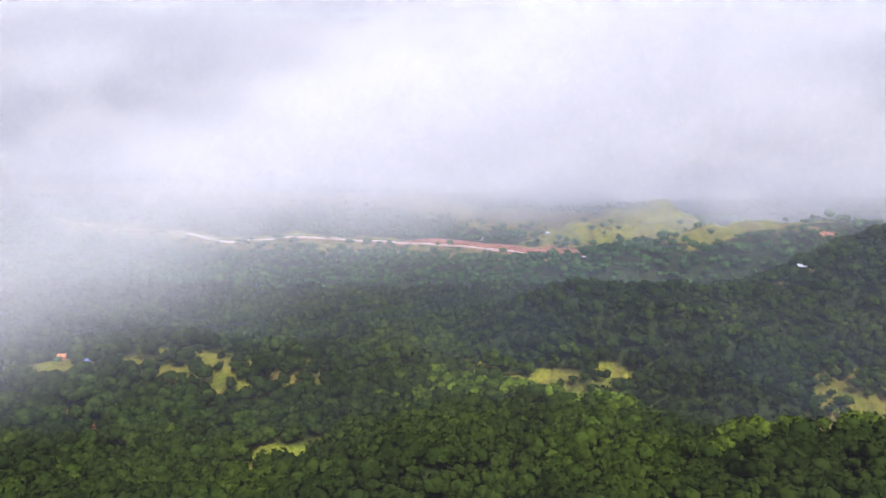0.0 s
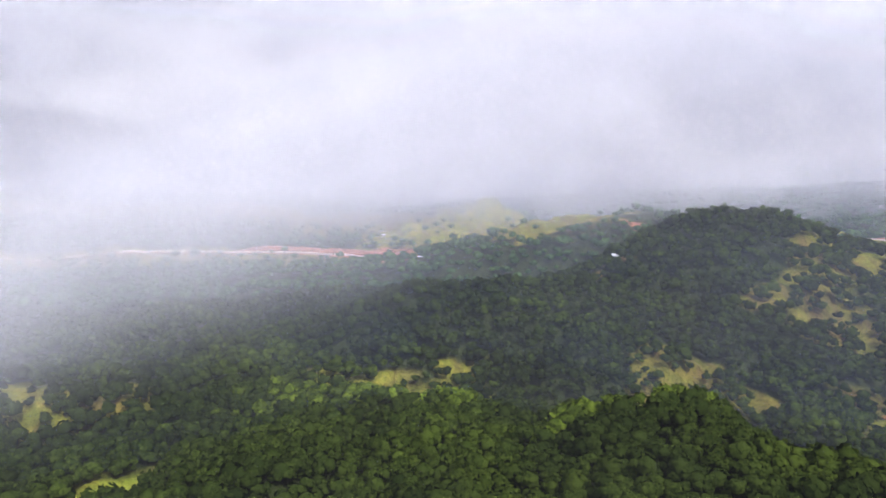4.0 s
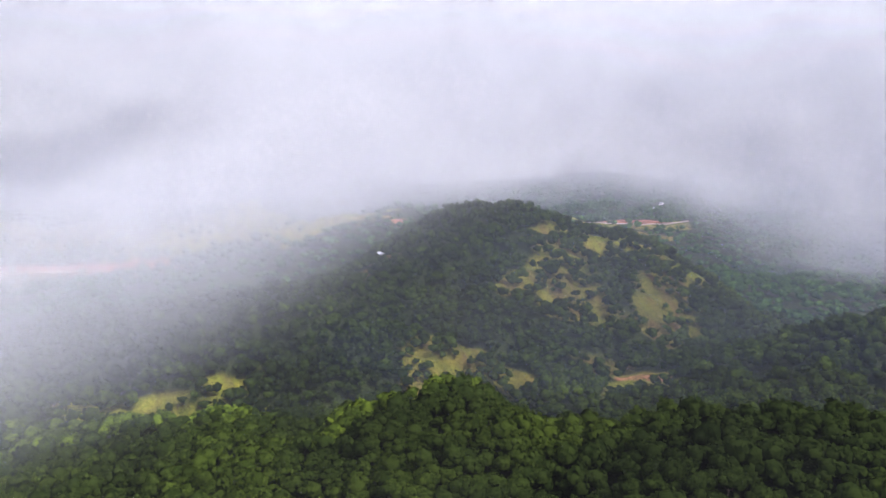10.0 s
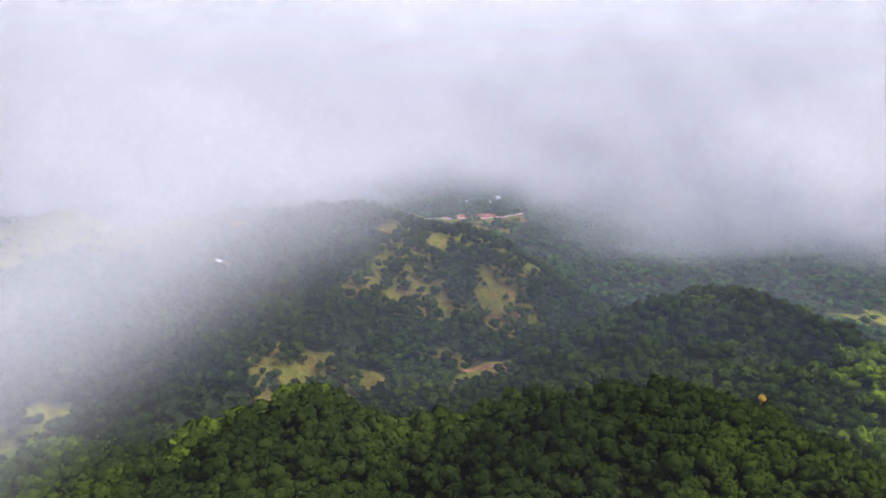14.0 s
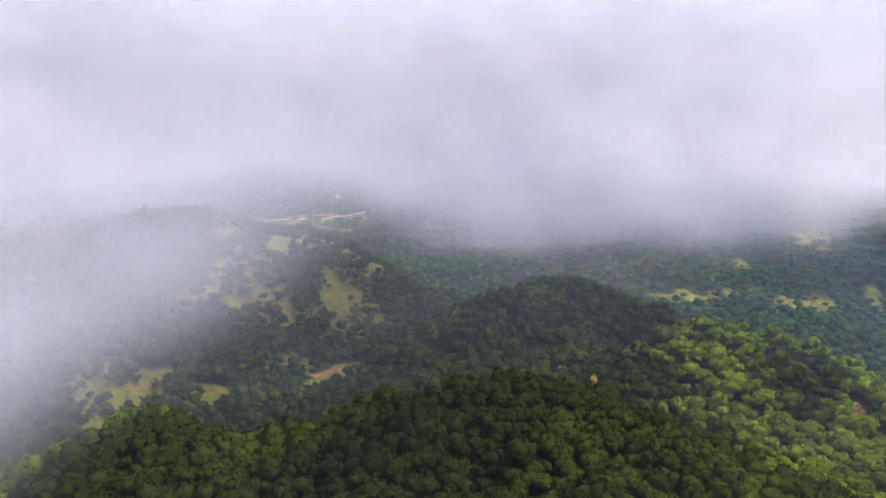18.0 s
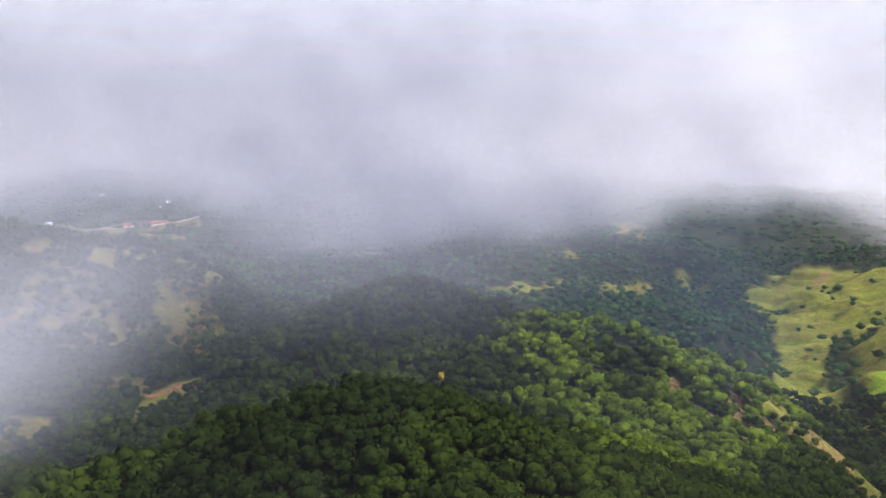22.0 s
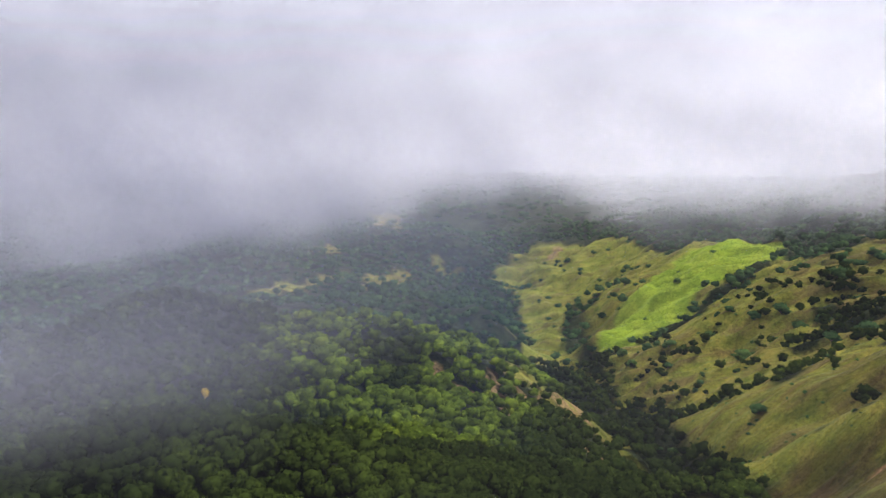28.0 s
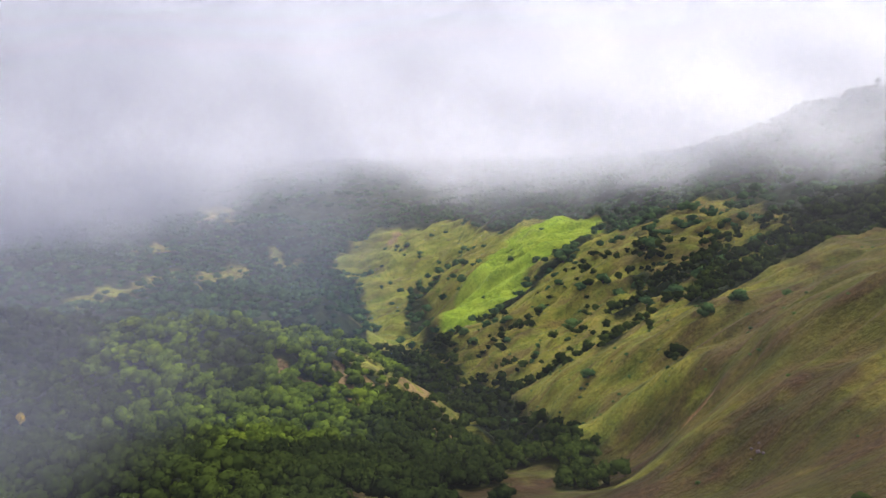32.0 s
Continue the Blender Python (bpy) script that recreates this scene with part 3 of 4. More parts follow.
THICKETS = [  # tree-filled gullies in the grass: line, half width
    (GREEN_GULLY[1:], 7), (WEDGE_GULLY[3:5], 8), (YELLOW_GULLY[3:], 8), ([(585, 629), (594, 579)], 9), ([(640, 330), (700, 260)], 30), (ROCK_GULLY[3:], 7),
    (EAST_VALLEY[1:], 13), ([(560, 240), (500, 190)], 16)]
GULLY_WOOD = [(505, 440), (508, 430), (455, 373), (398, 316), (370, 284), (340, 262), (350, 279), (428, 372)]


def ragged(x, y, line, half):
    """How far a point lies inside a patch with ragged edges: 0 out, 1 in."""
    d = near_line(x, y, line) + (fbm(x / 11 + 5, y / 11 + 2, 3) - 0.5) * half * 1.1
    return 1 - smooth_step(half * 0.72, half * 1.05, d)


def inside(x, y, outline, soft):
    """How far a point lies inside an outline with ragged edges: 0 out, 1 in."""
    odd = np.zeros(x.shape, bool)
    for (ax, ay), (bx, by) in zip(outline, outline[1:] + outline[:1]):
        if ay != by:
            odd ^= ((ay > y) != (by > y)) & (x < (bx - ax) * (y - ay) / (by - ay) + ax)
    d = near_line(x, y, outline + outline[:1]) * np.where(odd, 1, -1) + (fbm(x / 15 + 5, y / 15 + 2, 4) - 0.5) * soft * 5
    return smooth_step(-soft * 1.0, soft * 0.8, d)


def cover(x, y):
    """Wood, dryness, lushness, bare soil, how ochre it is, and the share of scattered trees."""
    open_, dry, lush_sunny, soil, ochre, bushes = (np.zeros(x.shape) for _ in range(6))
    for line, half, a, b, c in MEADOWS:
        m = ragged(x, y, line, half)
        open_ = np.maximum(open_, m)
        dry, lush_sunny, bushes = dry * (1 - m) + a * m, lush_sunny * (1 - m) + b * m, bushes * (1 - m) + c * m
    for outline, a, b, c in FIELDS:
        m = inside(x, y, outline, 5.0)
        open_ = np.maximum(open_, m)
        dry, lush_sunny, bushes = dry * (1 - m) + a * m, lush_sunny * (1 - m) + b * m, bushes * (1 - m) + c * m
    open_ = open_ * (1 - inside(x, y, GULLY_WOOD, 6.0))
    for line, half in THICKETS:
        open_ = open_ * (1 - ragged(x, y, line, half))
    for line, half, c in SCARS:
        m = ragged(x, y, line, half) * (0.6 + 0.4 * smooth_step(0.35, 0.6, fbm(x / 5, y / 5, 3)))
        soil, ochre = np.maximum(soil, m), np.where(m > 0, c, ochre)
    dry = np.clip(dry + 0.6 * (fbm(x / 40, y / 40, 3) - 0.5), 0, 1)
    lush_sunny = np.clip(lush_sunny * (0.55 + 0.9 * fbm(x / 25 + 3, y / 25, 3)), 0, 1)
    return 1 - np.maximum(open_, soil), dry, lush_sunny, soil, ochre, bushes


angles = np.radians(np.concatenate([np.arange(-98, 98, 0.36), np.arange(98, 262, 3.0)]))
radii = np.concatenate([[0.0], np.geomspace(14, 100, 24)[:-1], np.geomspace(100, 950, 560)[:-1], np.geomspace(950, 4800, 90)])
ga, gr = np.meshgrid(angles, radii)
gx, gy = (gr * np.sin(ga)).ravel(), (gr * np.cos(ga)).ravel()
gz = height(gx, gy)
na, nr = len(angles), len(radii)
ii, jj = np.meshgrid(np.arange(nr - 1), np.arange(na), indexing="ij")
jn = (jj + 1) % na
quads = np.stack([ii * na + jj, ii * na + jn, (ii + 1) * na + jn, (ii + 1) * na + jj], -1).reshape(-1, 4)
wood, dry, lush_sunny, soil, ochre, _ = cover(gx, gy)
ground = new("ground", mesh_from("ground", np.stack([gx, gy, gz], 1), quads[:, ::-1], GROUND, True, wood=wood, dry=dry, lush_sunny=lush_sunny, soil=soil, ochre=ochre))
tagged(ground, "steep green hills with grass, woodland floor and bare red earth", "ground", kind="structure")


# ---------------------------------------------------------------- road
def resample(line, step):
    p = np.array([q[:2] for q in line], float)
    s = np.concatenate([[0], np.cumsum(np.hypot(*np.diff(p, axis=0).T))])
    u = np.arange(0, s[-1], step)
    x, y = np.interp(u, s, p[:, 0]), np.interp(u, s, p[:, 1])
    for _ in range(12):
        x[1:-1], y[1:-1] = (x[:-2] + 2 * x[1:-1] + x[2:]) / 4, (y[:-2] + 2 * y[1:-1] + y[2:]) / 4
    return x, y


def lane(name, line, width, mat, label):
    """A slab road with thickness, laid on the land."""
    x, y = resample(line, 6.0)
    tx, ty = np.gradient(x), np.gradient(y)
    n = np.hypot(tx, ty)
    nx, ny = -ty / n, tx / n
    verts, faces = [], []
    z = height(x, y)
    for _ in range(3):
        z[1:-1] = (z[:-2] + 2 * z[1:-1] + z[2:]) / 4
    for k in range(len(x)):
        for side, dz in ((-1, -2.5), (-1, 1.6), (1, 1.6), (1, -2.5)):
            verts.append((x[k] + side * nx[k] * width / 2, y[k] + side * ny[k] * width / 2, z[k] + dz))
        if k:
            a, b = 4 * (k - 1), 4 * k
            faces += [(a + i, a + i + 1, b + i + 1, b + i) for i in range(3)]
    return tagged(new(name, mesh_from(name, verts, np.array(faces)[:, ::-1], mat)), label, "road", kind="structure")


lane("road", [(-1000, 60), (-880, 90)] + ROAD_LINE + [(-415, 503), (-390, 515)], 2.4, CONCRETE, "pale new concrete road cut along a red earth hillside")
lane("road_plateau", [(-125, 846), (-102, 843), (-65, 846), (-28, 848), (0, 852)], 2.2, CONCRETE, "pale unpaved road below a red earth cutting")


RED_EARTH = plain("red_earth", (0.13, 0.042, 0.028), (0.27, 0.105, 0.065), 0.12, 0.95, 0.3)


def earth_bank(line, high, deep, label):
    """A steep cut bank of raw earth with rills, its foot along the line and its top uphill."""
    x, y = resample(line, 3.0)
    n = np.hypot(np.gradient(x), np.gradient(y))
    nx, ny = -np.gradient(y) / n, np.gradient(x) / n
    flip = np.sign(nx * x + ny * y)
    nx, ny = nx * flip, ny * flip
    z0 = height(x, y)
    k = np.arange(len(x))
    grow = high * (0.55 + 0.9 * fbm(k / 5 + high, k * 0 + 2, 3)) * np.minimum(1, np.minimum(k, k[::-1]) / 6)
    levels = ((-0.3, -1.5), (0.0, 0.1), (0.25, 0.42), (0.55, 0.78), (0.9, 1.0), (1.6, 0.9), (2.4, -0.6))
    verts = []
    for back, up in levels:
        rill = deep * 0.22 * (fbm(k / 2.2 + up * 3, k * 0 + up * 5, 3) - 0.5)
        verts.append(np.stack([x + nx * (back * deep + rill), y + ny * (back * deep + rill), z0 + grow * up], 1))
    m = len(x)
    i, j = np.meshgrid(np.arange(len(levels) - 1), np.arange(m - 1), indexing="ij")
    f = np.stack([i * m + j, i * m + j + 1, (i + 1) * m + j + 1, (i + 1) * m + j], -1).reshape(-1, 4)
    return tagged(new("earth_bank", mesh_from("earth_bank", np.concatenate(verts), f, RED_EARTH, True)), label, "earth bank", kind="structure")


earth_bank([(-112, 849), (-85, 851), (-65, 853), (-45, 854), (-22, 855)], 4.0, 5.0, "raw red earth cutting above a plateau road")
earth_bank([(-166, 745), (-150, 748), (-136, 750)], 4.5, 4.0, "raw red earth bank behind the ridge")
earth_bank([(-244, 553), (-228, 556)], 6.0, 4.0, "small red earth bank on the grass hill")
earth_bank([(q[0] - 2, q[1] + 6) for q in ROAD_LINE[4:]], 4.5, 5.0, "raw red earth bank above the new road")


# ---------------------------------------------------------------- trees
def icosphere():
    bm = bmesh.new()
    bmesh.ops.create_icosphere(bm, subdivisions=1, radius=1)
    v = np.array([q.co[:] for q in bm.verts])
    f = np.array([[q.index for q in p.verts] for p in bm.faces])
    bm.free()
    return v, f


ICO_V, ICO_F = icosphere()


def crown_arrays(rng, lobes, sprays, leaf, spread=1.0, low=0.0):
    """A crown about 1 across and 1 high from z = 0: dark inner lobes set with sprays of leaves.
    Gives vertices, triangles and the way that each place bulges."""
    verts, faces, puffs, count = [], [], [], 0
    balls = []
    for k in range(lobes):
        a = 2.4 * k + rng.rand()
        far = 0.0 if k == 0 else (0.20 + 0.10 * rng.rand()) * spread
        r = (0.33 if k == 0 else 0.17 + 0.08 * rng.rand())
        zc = (0.58 if k == 0 else 0.30 + 0.38 * rng.rand()) - low
        balls.append((np.array([far * math.cos(a), far * math.sin(a), zc]), r))
    middle = np.array([0, 0, 0.38 - low])

    def bulge(p, centre):
        a, b = p - centre, p - middle
        q = a / (np.linalg.norm(a, axis=-1, keepdims=True) + 1e-6) + 0.8 * b / (np.linalg.norm(b, axis=-1, keepdims=True) + 1e-6)
        return q / (np.linalg.norm(q, axis=-1, keepdims=True) + 1e-6)

    for centre, r in balls:
        v = ICO_V * r * np.array([1, 1, 0.85]) * (0.82 + 0.24 * rng.rand(len(ICO_V), 1)) * 0.95 + centre
        verts.append(v)
        faces.append(ICO_F + count)
        puffs.append(bulge(v, centre))
        count += len(v)
    per = np.array([r * r for _, r in balls])
    pick = rng.choice(lobes, sprays, p=per / per.sum())
    for k in pick:
        centre, r = balls[k]
        n = rng.randn(3)
        n[2] = abs(n[2]) * 0.9 + 0.05 if rng.rand() < 0.8 else n[2]
        n /= np.linalg.norm(n)
        c = centre + n * np.array([1, 1, 0.9]) * r * (0.90 + 0.18 * rng.rand())
        n = n + rng.randn(3) * 0.36
        n /= np.linalg.norm(n)
        u = np.cross(n, rng.randn(3))
        u /= np.linalg.norm(u)
        w = np.cross(n, u)
        s = leaf * (0.6 + 0.7 * rng.rand())
        q = np.array([c - u * s * 0.5, c + w * s * 0.42 - n * s * 0.10, c + u * s * 0.55 - n * s * 0.16, c - w * s * 0.38 - n * s * 0.10])
        verts.append(q)
        faces.append(np.array([[0, 2, 1], [0, 3, 2]]) + count)
        puffs.append(bulge(q, centre) + 0.35 * n)
        count += 4
    return np.concatenate(verts), np.concatenate(faces), np.concatenate(puffs)


def scatter(step, r0, r1, a0, a1, seed):
    """Jittered places on a ring sector of the land; a0, a1 in degrees east of north."""
    rng = np.random.RandomState(seed)
    g = np.arange(-r1, r1 + step, step)
    x, y = (q.ravel() for q in np.meshgrid(g, g))
    x, y = x + rng.uniform(-0.42, 0.42, x.size) * step, y + rng.uniform(-0.42, 0.42, y.size) * step
    d, a = np.hypot(x, y), np.degrees(np.arctan2(x, y))
    keep = (d > r0) & (d < r1) & (a > a0) & (a < a1)
    return x[keep], y[keep], rng


SUNNY_STAND = SUNNY_SPUR[1:5] + [(190, 205)] + ROUND_HILL_SPUR[4::-1]  # sunlight on the round hill's crest, put into yellower, lighter leaf tones


SHADED_STAND = HUMP_RIDGE + FOOT_EAST[1:]  # cloud shade on the near hump, put into darker leaf tones


def plant(name, x, y, rng, kinds, wide, tall, mat, label, category="forest"):
    """Joins many trees into one forest mesh."""
    z = height(x, y)
    verts, faces, tones, puffs, count = [], [], [], [], 0
    lean = np.stack([(height(x - 6, y) - height(x + 6, y)) / 12, (height(x, y - 6) - height(x, y + 6)) / 12], 1)
    which = rng.randint(len(kinds), size=len(x))
    turn = rng.uniform(0, 6.28, len(x))
    size = wide * (0.62 + 0.72 * rng.rand(len(x)) ** 1.2)
    up = tall * size / wide * rng.uniform(0.8, 1.2, len(x))
    # sun on the crest, knoll and west shelf, put into lighter leaf tones
    sunlit = 1 - smooth_step(8, 38, np.minimum(near_line(x, y, SUNNY_STAND), np.minimum(near_line(x, y, KNOLL_RIDGE[2:5]) + 12, near_line(x, y, WEST_SHELF[2:]) + 12)) + 36 * (fbm(x / 20, y / 20, 3) - 0.5))
    # leaf tones darkened as in cloud shade, on the hump and within 165 m
    shaded = np.maximum(1 - smooth_step(22, 55, near_line(x, y, SHADED_STAND)), 1 - smooth_step(130, 165, np.hypot(x, y)))
    tone = np.clip(rng.rand(len(x)) * (0.60 - 0.3 * sunlit - 0.48 * shaded) + 0.68 * sunlit, 0, 0.99)
    for k, (kv, kf, kn) in enumerate(kinds):
        sel = np.where(which == k)[0]
        if not len(sel):
            continue
        c, s = np.cos(turn[sel])[:, None], np.sin(turn[sel])[:, None]
        vx = (kv[None, :, 0] * c - kv[None, :, 1] * s) * size[sel][:, None] + x[sel][:, None]
        vy = (kv[None, :, 0] * s + kv[None, :, 1] * c) * size[sel][:, None] + y[sel][:, None]
        vz = kv[None, :, 2] * up[sel][:, None] + z[sel][:, None]
        verts.append(np.stack([vx, vy, vz], -1).reshape(-1, 3))
        px = kn[None, :, 0] * c - kn[None, :, 1] * s + 0.5 * lean[sel][:, :1]
        py = kn[None, :, 0] * s + kn[None, :, 1] * c + 0.5 * lean[sel][:, 1:]
        puffs.append(np.stack([px, py, kn[None, :, 2] + 0.15 + 0 * px], -1).reshape(-1, 3))
        faces.append((kf[None] + (np.arange(len(sel)) * len(kv))[:, None, None]).reshape(-1, 3) + count)
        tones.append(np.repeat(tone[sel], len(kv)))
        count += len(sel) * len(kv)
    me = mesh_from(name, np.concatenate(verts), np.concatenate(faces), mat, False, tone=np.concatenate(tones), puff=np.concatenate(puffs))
    return tagged(new(name, me), label, category, kind="stuff")


kind_rng = np.random.RandomState(11)
KIND_A = [crown_arrays(kind_rng, 5, 54, 0.17) for _ in range(9)]
KIND_B = [crown_arrays(kind_rng, 2, 18, 0.27) for _ in range(7)]
KIND_C = [crown_arrays(kind_rng, 1, 9, 0.38) for _ in range(5)]


def wooded(x, y, rng, gaps=0.0):
    w, _, _, soil_, _, bushes = cover(x, y)
    clumps = smooth_step(0.36, 0.62, fbm(x / 9 + 4, y / 9 + 4, 3)) * 1.8
    dense = smooth_step(0.15, 0.85, w)
    return (rng.rand(len(x)) < np.maximum(dense * (1 - gaps), bushes * clumps * (1 - dense))) & (soil_ < 0.4)


def tree_parts(rng, trunk_high, lobes, sprays, leaf, mat, low=0.0):
    """One tree: a tapered trunk with limbs, and a crown. About 1 across and 1 high; scaled when placed."""
    bm = bmesh.new()

    def limb(p0, p1, r0, r1):
        p0, p1 = Vector(p0), Vector(p1)
        turn = (p1 - p0).to_track_quat("Z", "Y").to_matrix().to_4x4()
        bmesh.ops.create_cone(bm, cap_ends=True, segments=7, radius1=r0, radius2=r1, depth=(p1 - p0).length, matrix=Matrix.Translation((p0 + p1) / 2) @ turn)

    limb((0, 0, -0.12), (0.01, 0.01, trunk_high), 0.035, 0.022)
    for k in range(4):
        a = 1.6 * k + rng.rand()
        limb((0, 0, trunk_high * 0.75), (0.22 * math.cos(a), 0.22 * math.sin(a), trunk_high + 0.18), 0.016, 0.006)
    trunk = bpy.data.meshes.new("trunk")
    bm.to_mesh(trunk)
    bm.free()
    trunk.materials.append(BARK)
    v, f, n = crown_arrays(rng, lobes, sprays, leaf, 1.0, low)
    return trunk, mesh_from("crown", v, f, mat, False, tone=np.full(len(v), rng.rand()), puff=n)


def tree(name, parts, x, y, wide, tall, turn, label, category, group):
    base = new(name)
    base.empty_display_size = 0.2
    base.matrix_basis = Matrix.LocRotScale((x, y, float(height(x, y)[0]) - 0.1), Euler((0, 0, turn)), (wide, wide, tall))
    for key, me in zip(("trunk", "crown"), parts):
        ob = new(key, me)
        ob.parent = base
    return tagged(base, label, category, group)


NEAR_KINDS = [tree_parts(kind_rng, 0.32, 8, 260, 0.088, LEAF_TREE) for _ in range(8)]
BUSH_KINDS = [tree_parts(kind_rng, 0.1, 6, 120, 0.13, LEAF_SHRUB, 0.2) for _ in range(5)]
SECTORS = [(-95, -45, "west"), (-45, -8, "ridge"), (-8, 35, "hill"), (35, 92, "east")]
NEAR_IN, NEAR_OUT = 117, 127  # the belt of forest that the flight looks down on
for a0, a1, where in SECTORS:
    x, y, rng = scatter(3.3, 110, 250, a0, a1, 21)
    keep = wooded(x, y, rng, 0.04)
    x, y = x[keep], y[keep]
    d = np.hypot(x, y)
    belt = (d > NEAR_IN) & (d < NEAR_OUT)
    for k in np.where(belt)[0]:
        w = 5.4 * rng.uniform(0.7, 1.3)
        tree("tree", NEAR_KINDS[rng.randint(8)], x[k], y[k], w, w * rng.uniform(0.8, 1.2), rng.uniform(0, 6.28),
             "broadleaf forest tree with a rounded green crown among others", "tree", "trees of the near forest")
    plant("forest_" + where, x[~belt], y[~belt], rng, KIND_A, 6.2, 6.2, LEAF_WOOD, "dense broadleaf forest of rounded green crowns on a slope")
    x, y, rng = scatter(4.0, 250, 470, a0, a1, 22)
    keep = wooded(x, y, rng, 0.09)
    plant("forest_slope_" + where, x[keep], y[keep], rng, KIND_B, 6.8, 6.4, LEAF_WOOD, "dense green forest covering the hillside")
    x, y, rng = scatter(8.4, 470, 1100, a0, a1, 23)
    keep = wooded(x, y, rng, 0.15)
    plant("forest_far_" + where, x[keep], y[keep], rng, KIND_C, 10.2, 7.8, LEAF_FAR, "distant dark green woodland on hills")
    x, y, rng = scatter(24.0, 1100, 2300, a0, a1, 24)
    keep = wooded(x, y, rng, 0.3)
    plant("forest_distant_" + where, x[keep], y[keep], rng, KIND_C, 22.0, 11.0, LEAF_FAR, "bluish woodland on distant hills")


x, y, rng = scatter(5.6, 6, 111, -100, 100, 25)
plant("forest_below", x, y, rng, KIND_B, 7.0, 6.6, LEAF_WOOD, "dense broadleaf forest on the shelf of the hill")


# ---------------------------------------------------------------- single bushes and trees on the grass
bush_rng = np.random.RandomState(77)


def bush(x, y, wide, tall, label="round dark green bush standing alone on the grass slope"):
    tree("bush", BUSH_KINDS[bush_rng.randint(5)], x, y, wide, tall, bush_rng.uniform(0, 6.28), label, "bush", "bushes on the grass slopes")


SLOPE_TREES = [(366, 268, 8.1), (367, 235, 9.2), (373, 212, 9.8), (351, 179, 10.9), (409, 391, 9.2), (665, 575, 11.4), (501, 367, 11.1), (479, 277, 9.0), (385, 176, 11.7), (380, 163, 11.4), (384, 153, 10.1), (350, 135, 10.4), (352, 120, 12.1), (381, 189, 8.3), (459, 256, 8.5), (465, 245, 9.4), (482, 245, 9.7), (704, 541, 8.7), (438, 100, 16.1), (428, 163, 14.9), (411, 146, 12.8), (397, 110, 14.7), (364, 111, 12.4)]  # x, y, width
SLOPE_BUSHES = [(233, 112, 7.1), (347, 247, 6.9), (371, 253, 8.0), (368, 244, 6.5), (339, 217, 6.5), (350, 271, 7.9), (487, 395, 7.1), (481, 302, 6.5), (258, 65, 7.4), (251, 74, 7.7), (396, 212, 7.3), (457, 272, 7.8), (534, 500, 5.9), (452, 336, 4.6), (429, 295, 3.4), (321, 189, 4.2), (236, 98, 2.1), (198, 69, 1.7), (261, 49, 5.2), (314, 133, 3.3), (229, 113, 2.1), (223, 119, 1.6), (192, 56, 1.3)]
for x, y, w in SLOPE_TREES + SLOPE_BUSHES:
    bush(x, y, w, w * bush_rng.uniform(0.8, 1.05), "round dark green tree standing alone on the grass slope" if w > 5 else "small dark green bush on the dry grass slope")
for line, count, spread, size in ((BROWN_GULLY, 16, 14, 1.5), (BUSH_RIDGE, 26, 18, 1.8), (BROWN_CREST, 20, 7, 1.1), (BROWN_FACE[:3], 14, 22, 0.9), (YELLOW_RIDGE[:4], 22, 18, 3.4), (YELLOW_SPUR[:5], 26, 14, 3.4),
                                  (ROCK_SPUR, 24, 13, 3.2), (GREEN_SPUR, 14, 22, 3.4), (WEDGE_SPUR[:5], 24, 34, 3.8), (EAST_VALLEY, 14, 16, 3.5), (WEST_MEADOW_CREST[:5], 16, 14, 3.6)):
    p = np.array([q[:2] for q in line], float)
    for _ in range(count):
        u = bush_rng.uniform(0, len(p) - 1.001)
        k = int(u)
        x, y = p[k] + (u - k) * (p[k + 1] - p[k]) + bush_rng.uniform(-spread, spread, 2)
        w = size * bush_rng.uniform(0.5, 1.5)
        bush(x, y, w, w * bush_rng.uniform(0.6, 0.95))
GOLD = foliage_material("leaf_gold", (0.30, 0.20, 0.02), (0.42, 0.29, 0.03), (0.5, 0.36, 0.04))
tree("flowering_tree", tree_parts(kind_rng, 0.3, 5, 120, 0.14, GOLD), 79, 230, 3.6, 7.5, 0.5, "small tree with golden yellow crown in green forest", "tree", "")


def boulder(x, y, size, seed):
    rng = np.random.RandomState(seed)
    bm = bmesh.new()
    bmesh.ops.create_icosphere(bm, subdivisions=2, radius=size)
    for v in bm.verts:
        v.co *= 0.75 + 0.5 * rng.rand()
        v.co.z *= 0.6
    ob = part("boulder", bm, ROCK)
    ob.location = (x, y, float(height(x, y)[0]) + size * 0.1)
    return tagged(ob, "grey purple boulder in a bare scar on brown grass", "boulder", "boulders in the scar")


for k, (x, y, size) in enumerate(((146, 31, 0.55), (147.2, 32.6, 0.4), (145.2, 29.8, 0.42), (148, 31.4, 0.3), (144.8, 32, 0.28))):
    boulder(x, y, size, k)


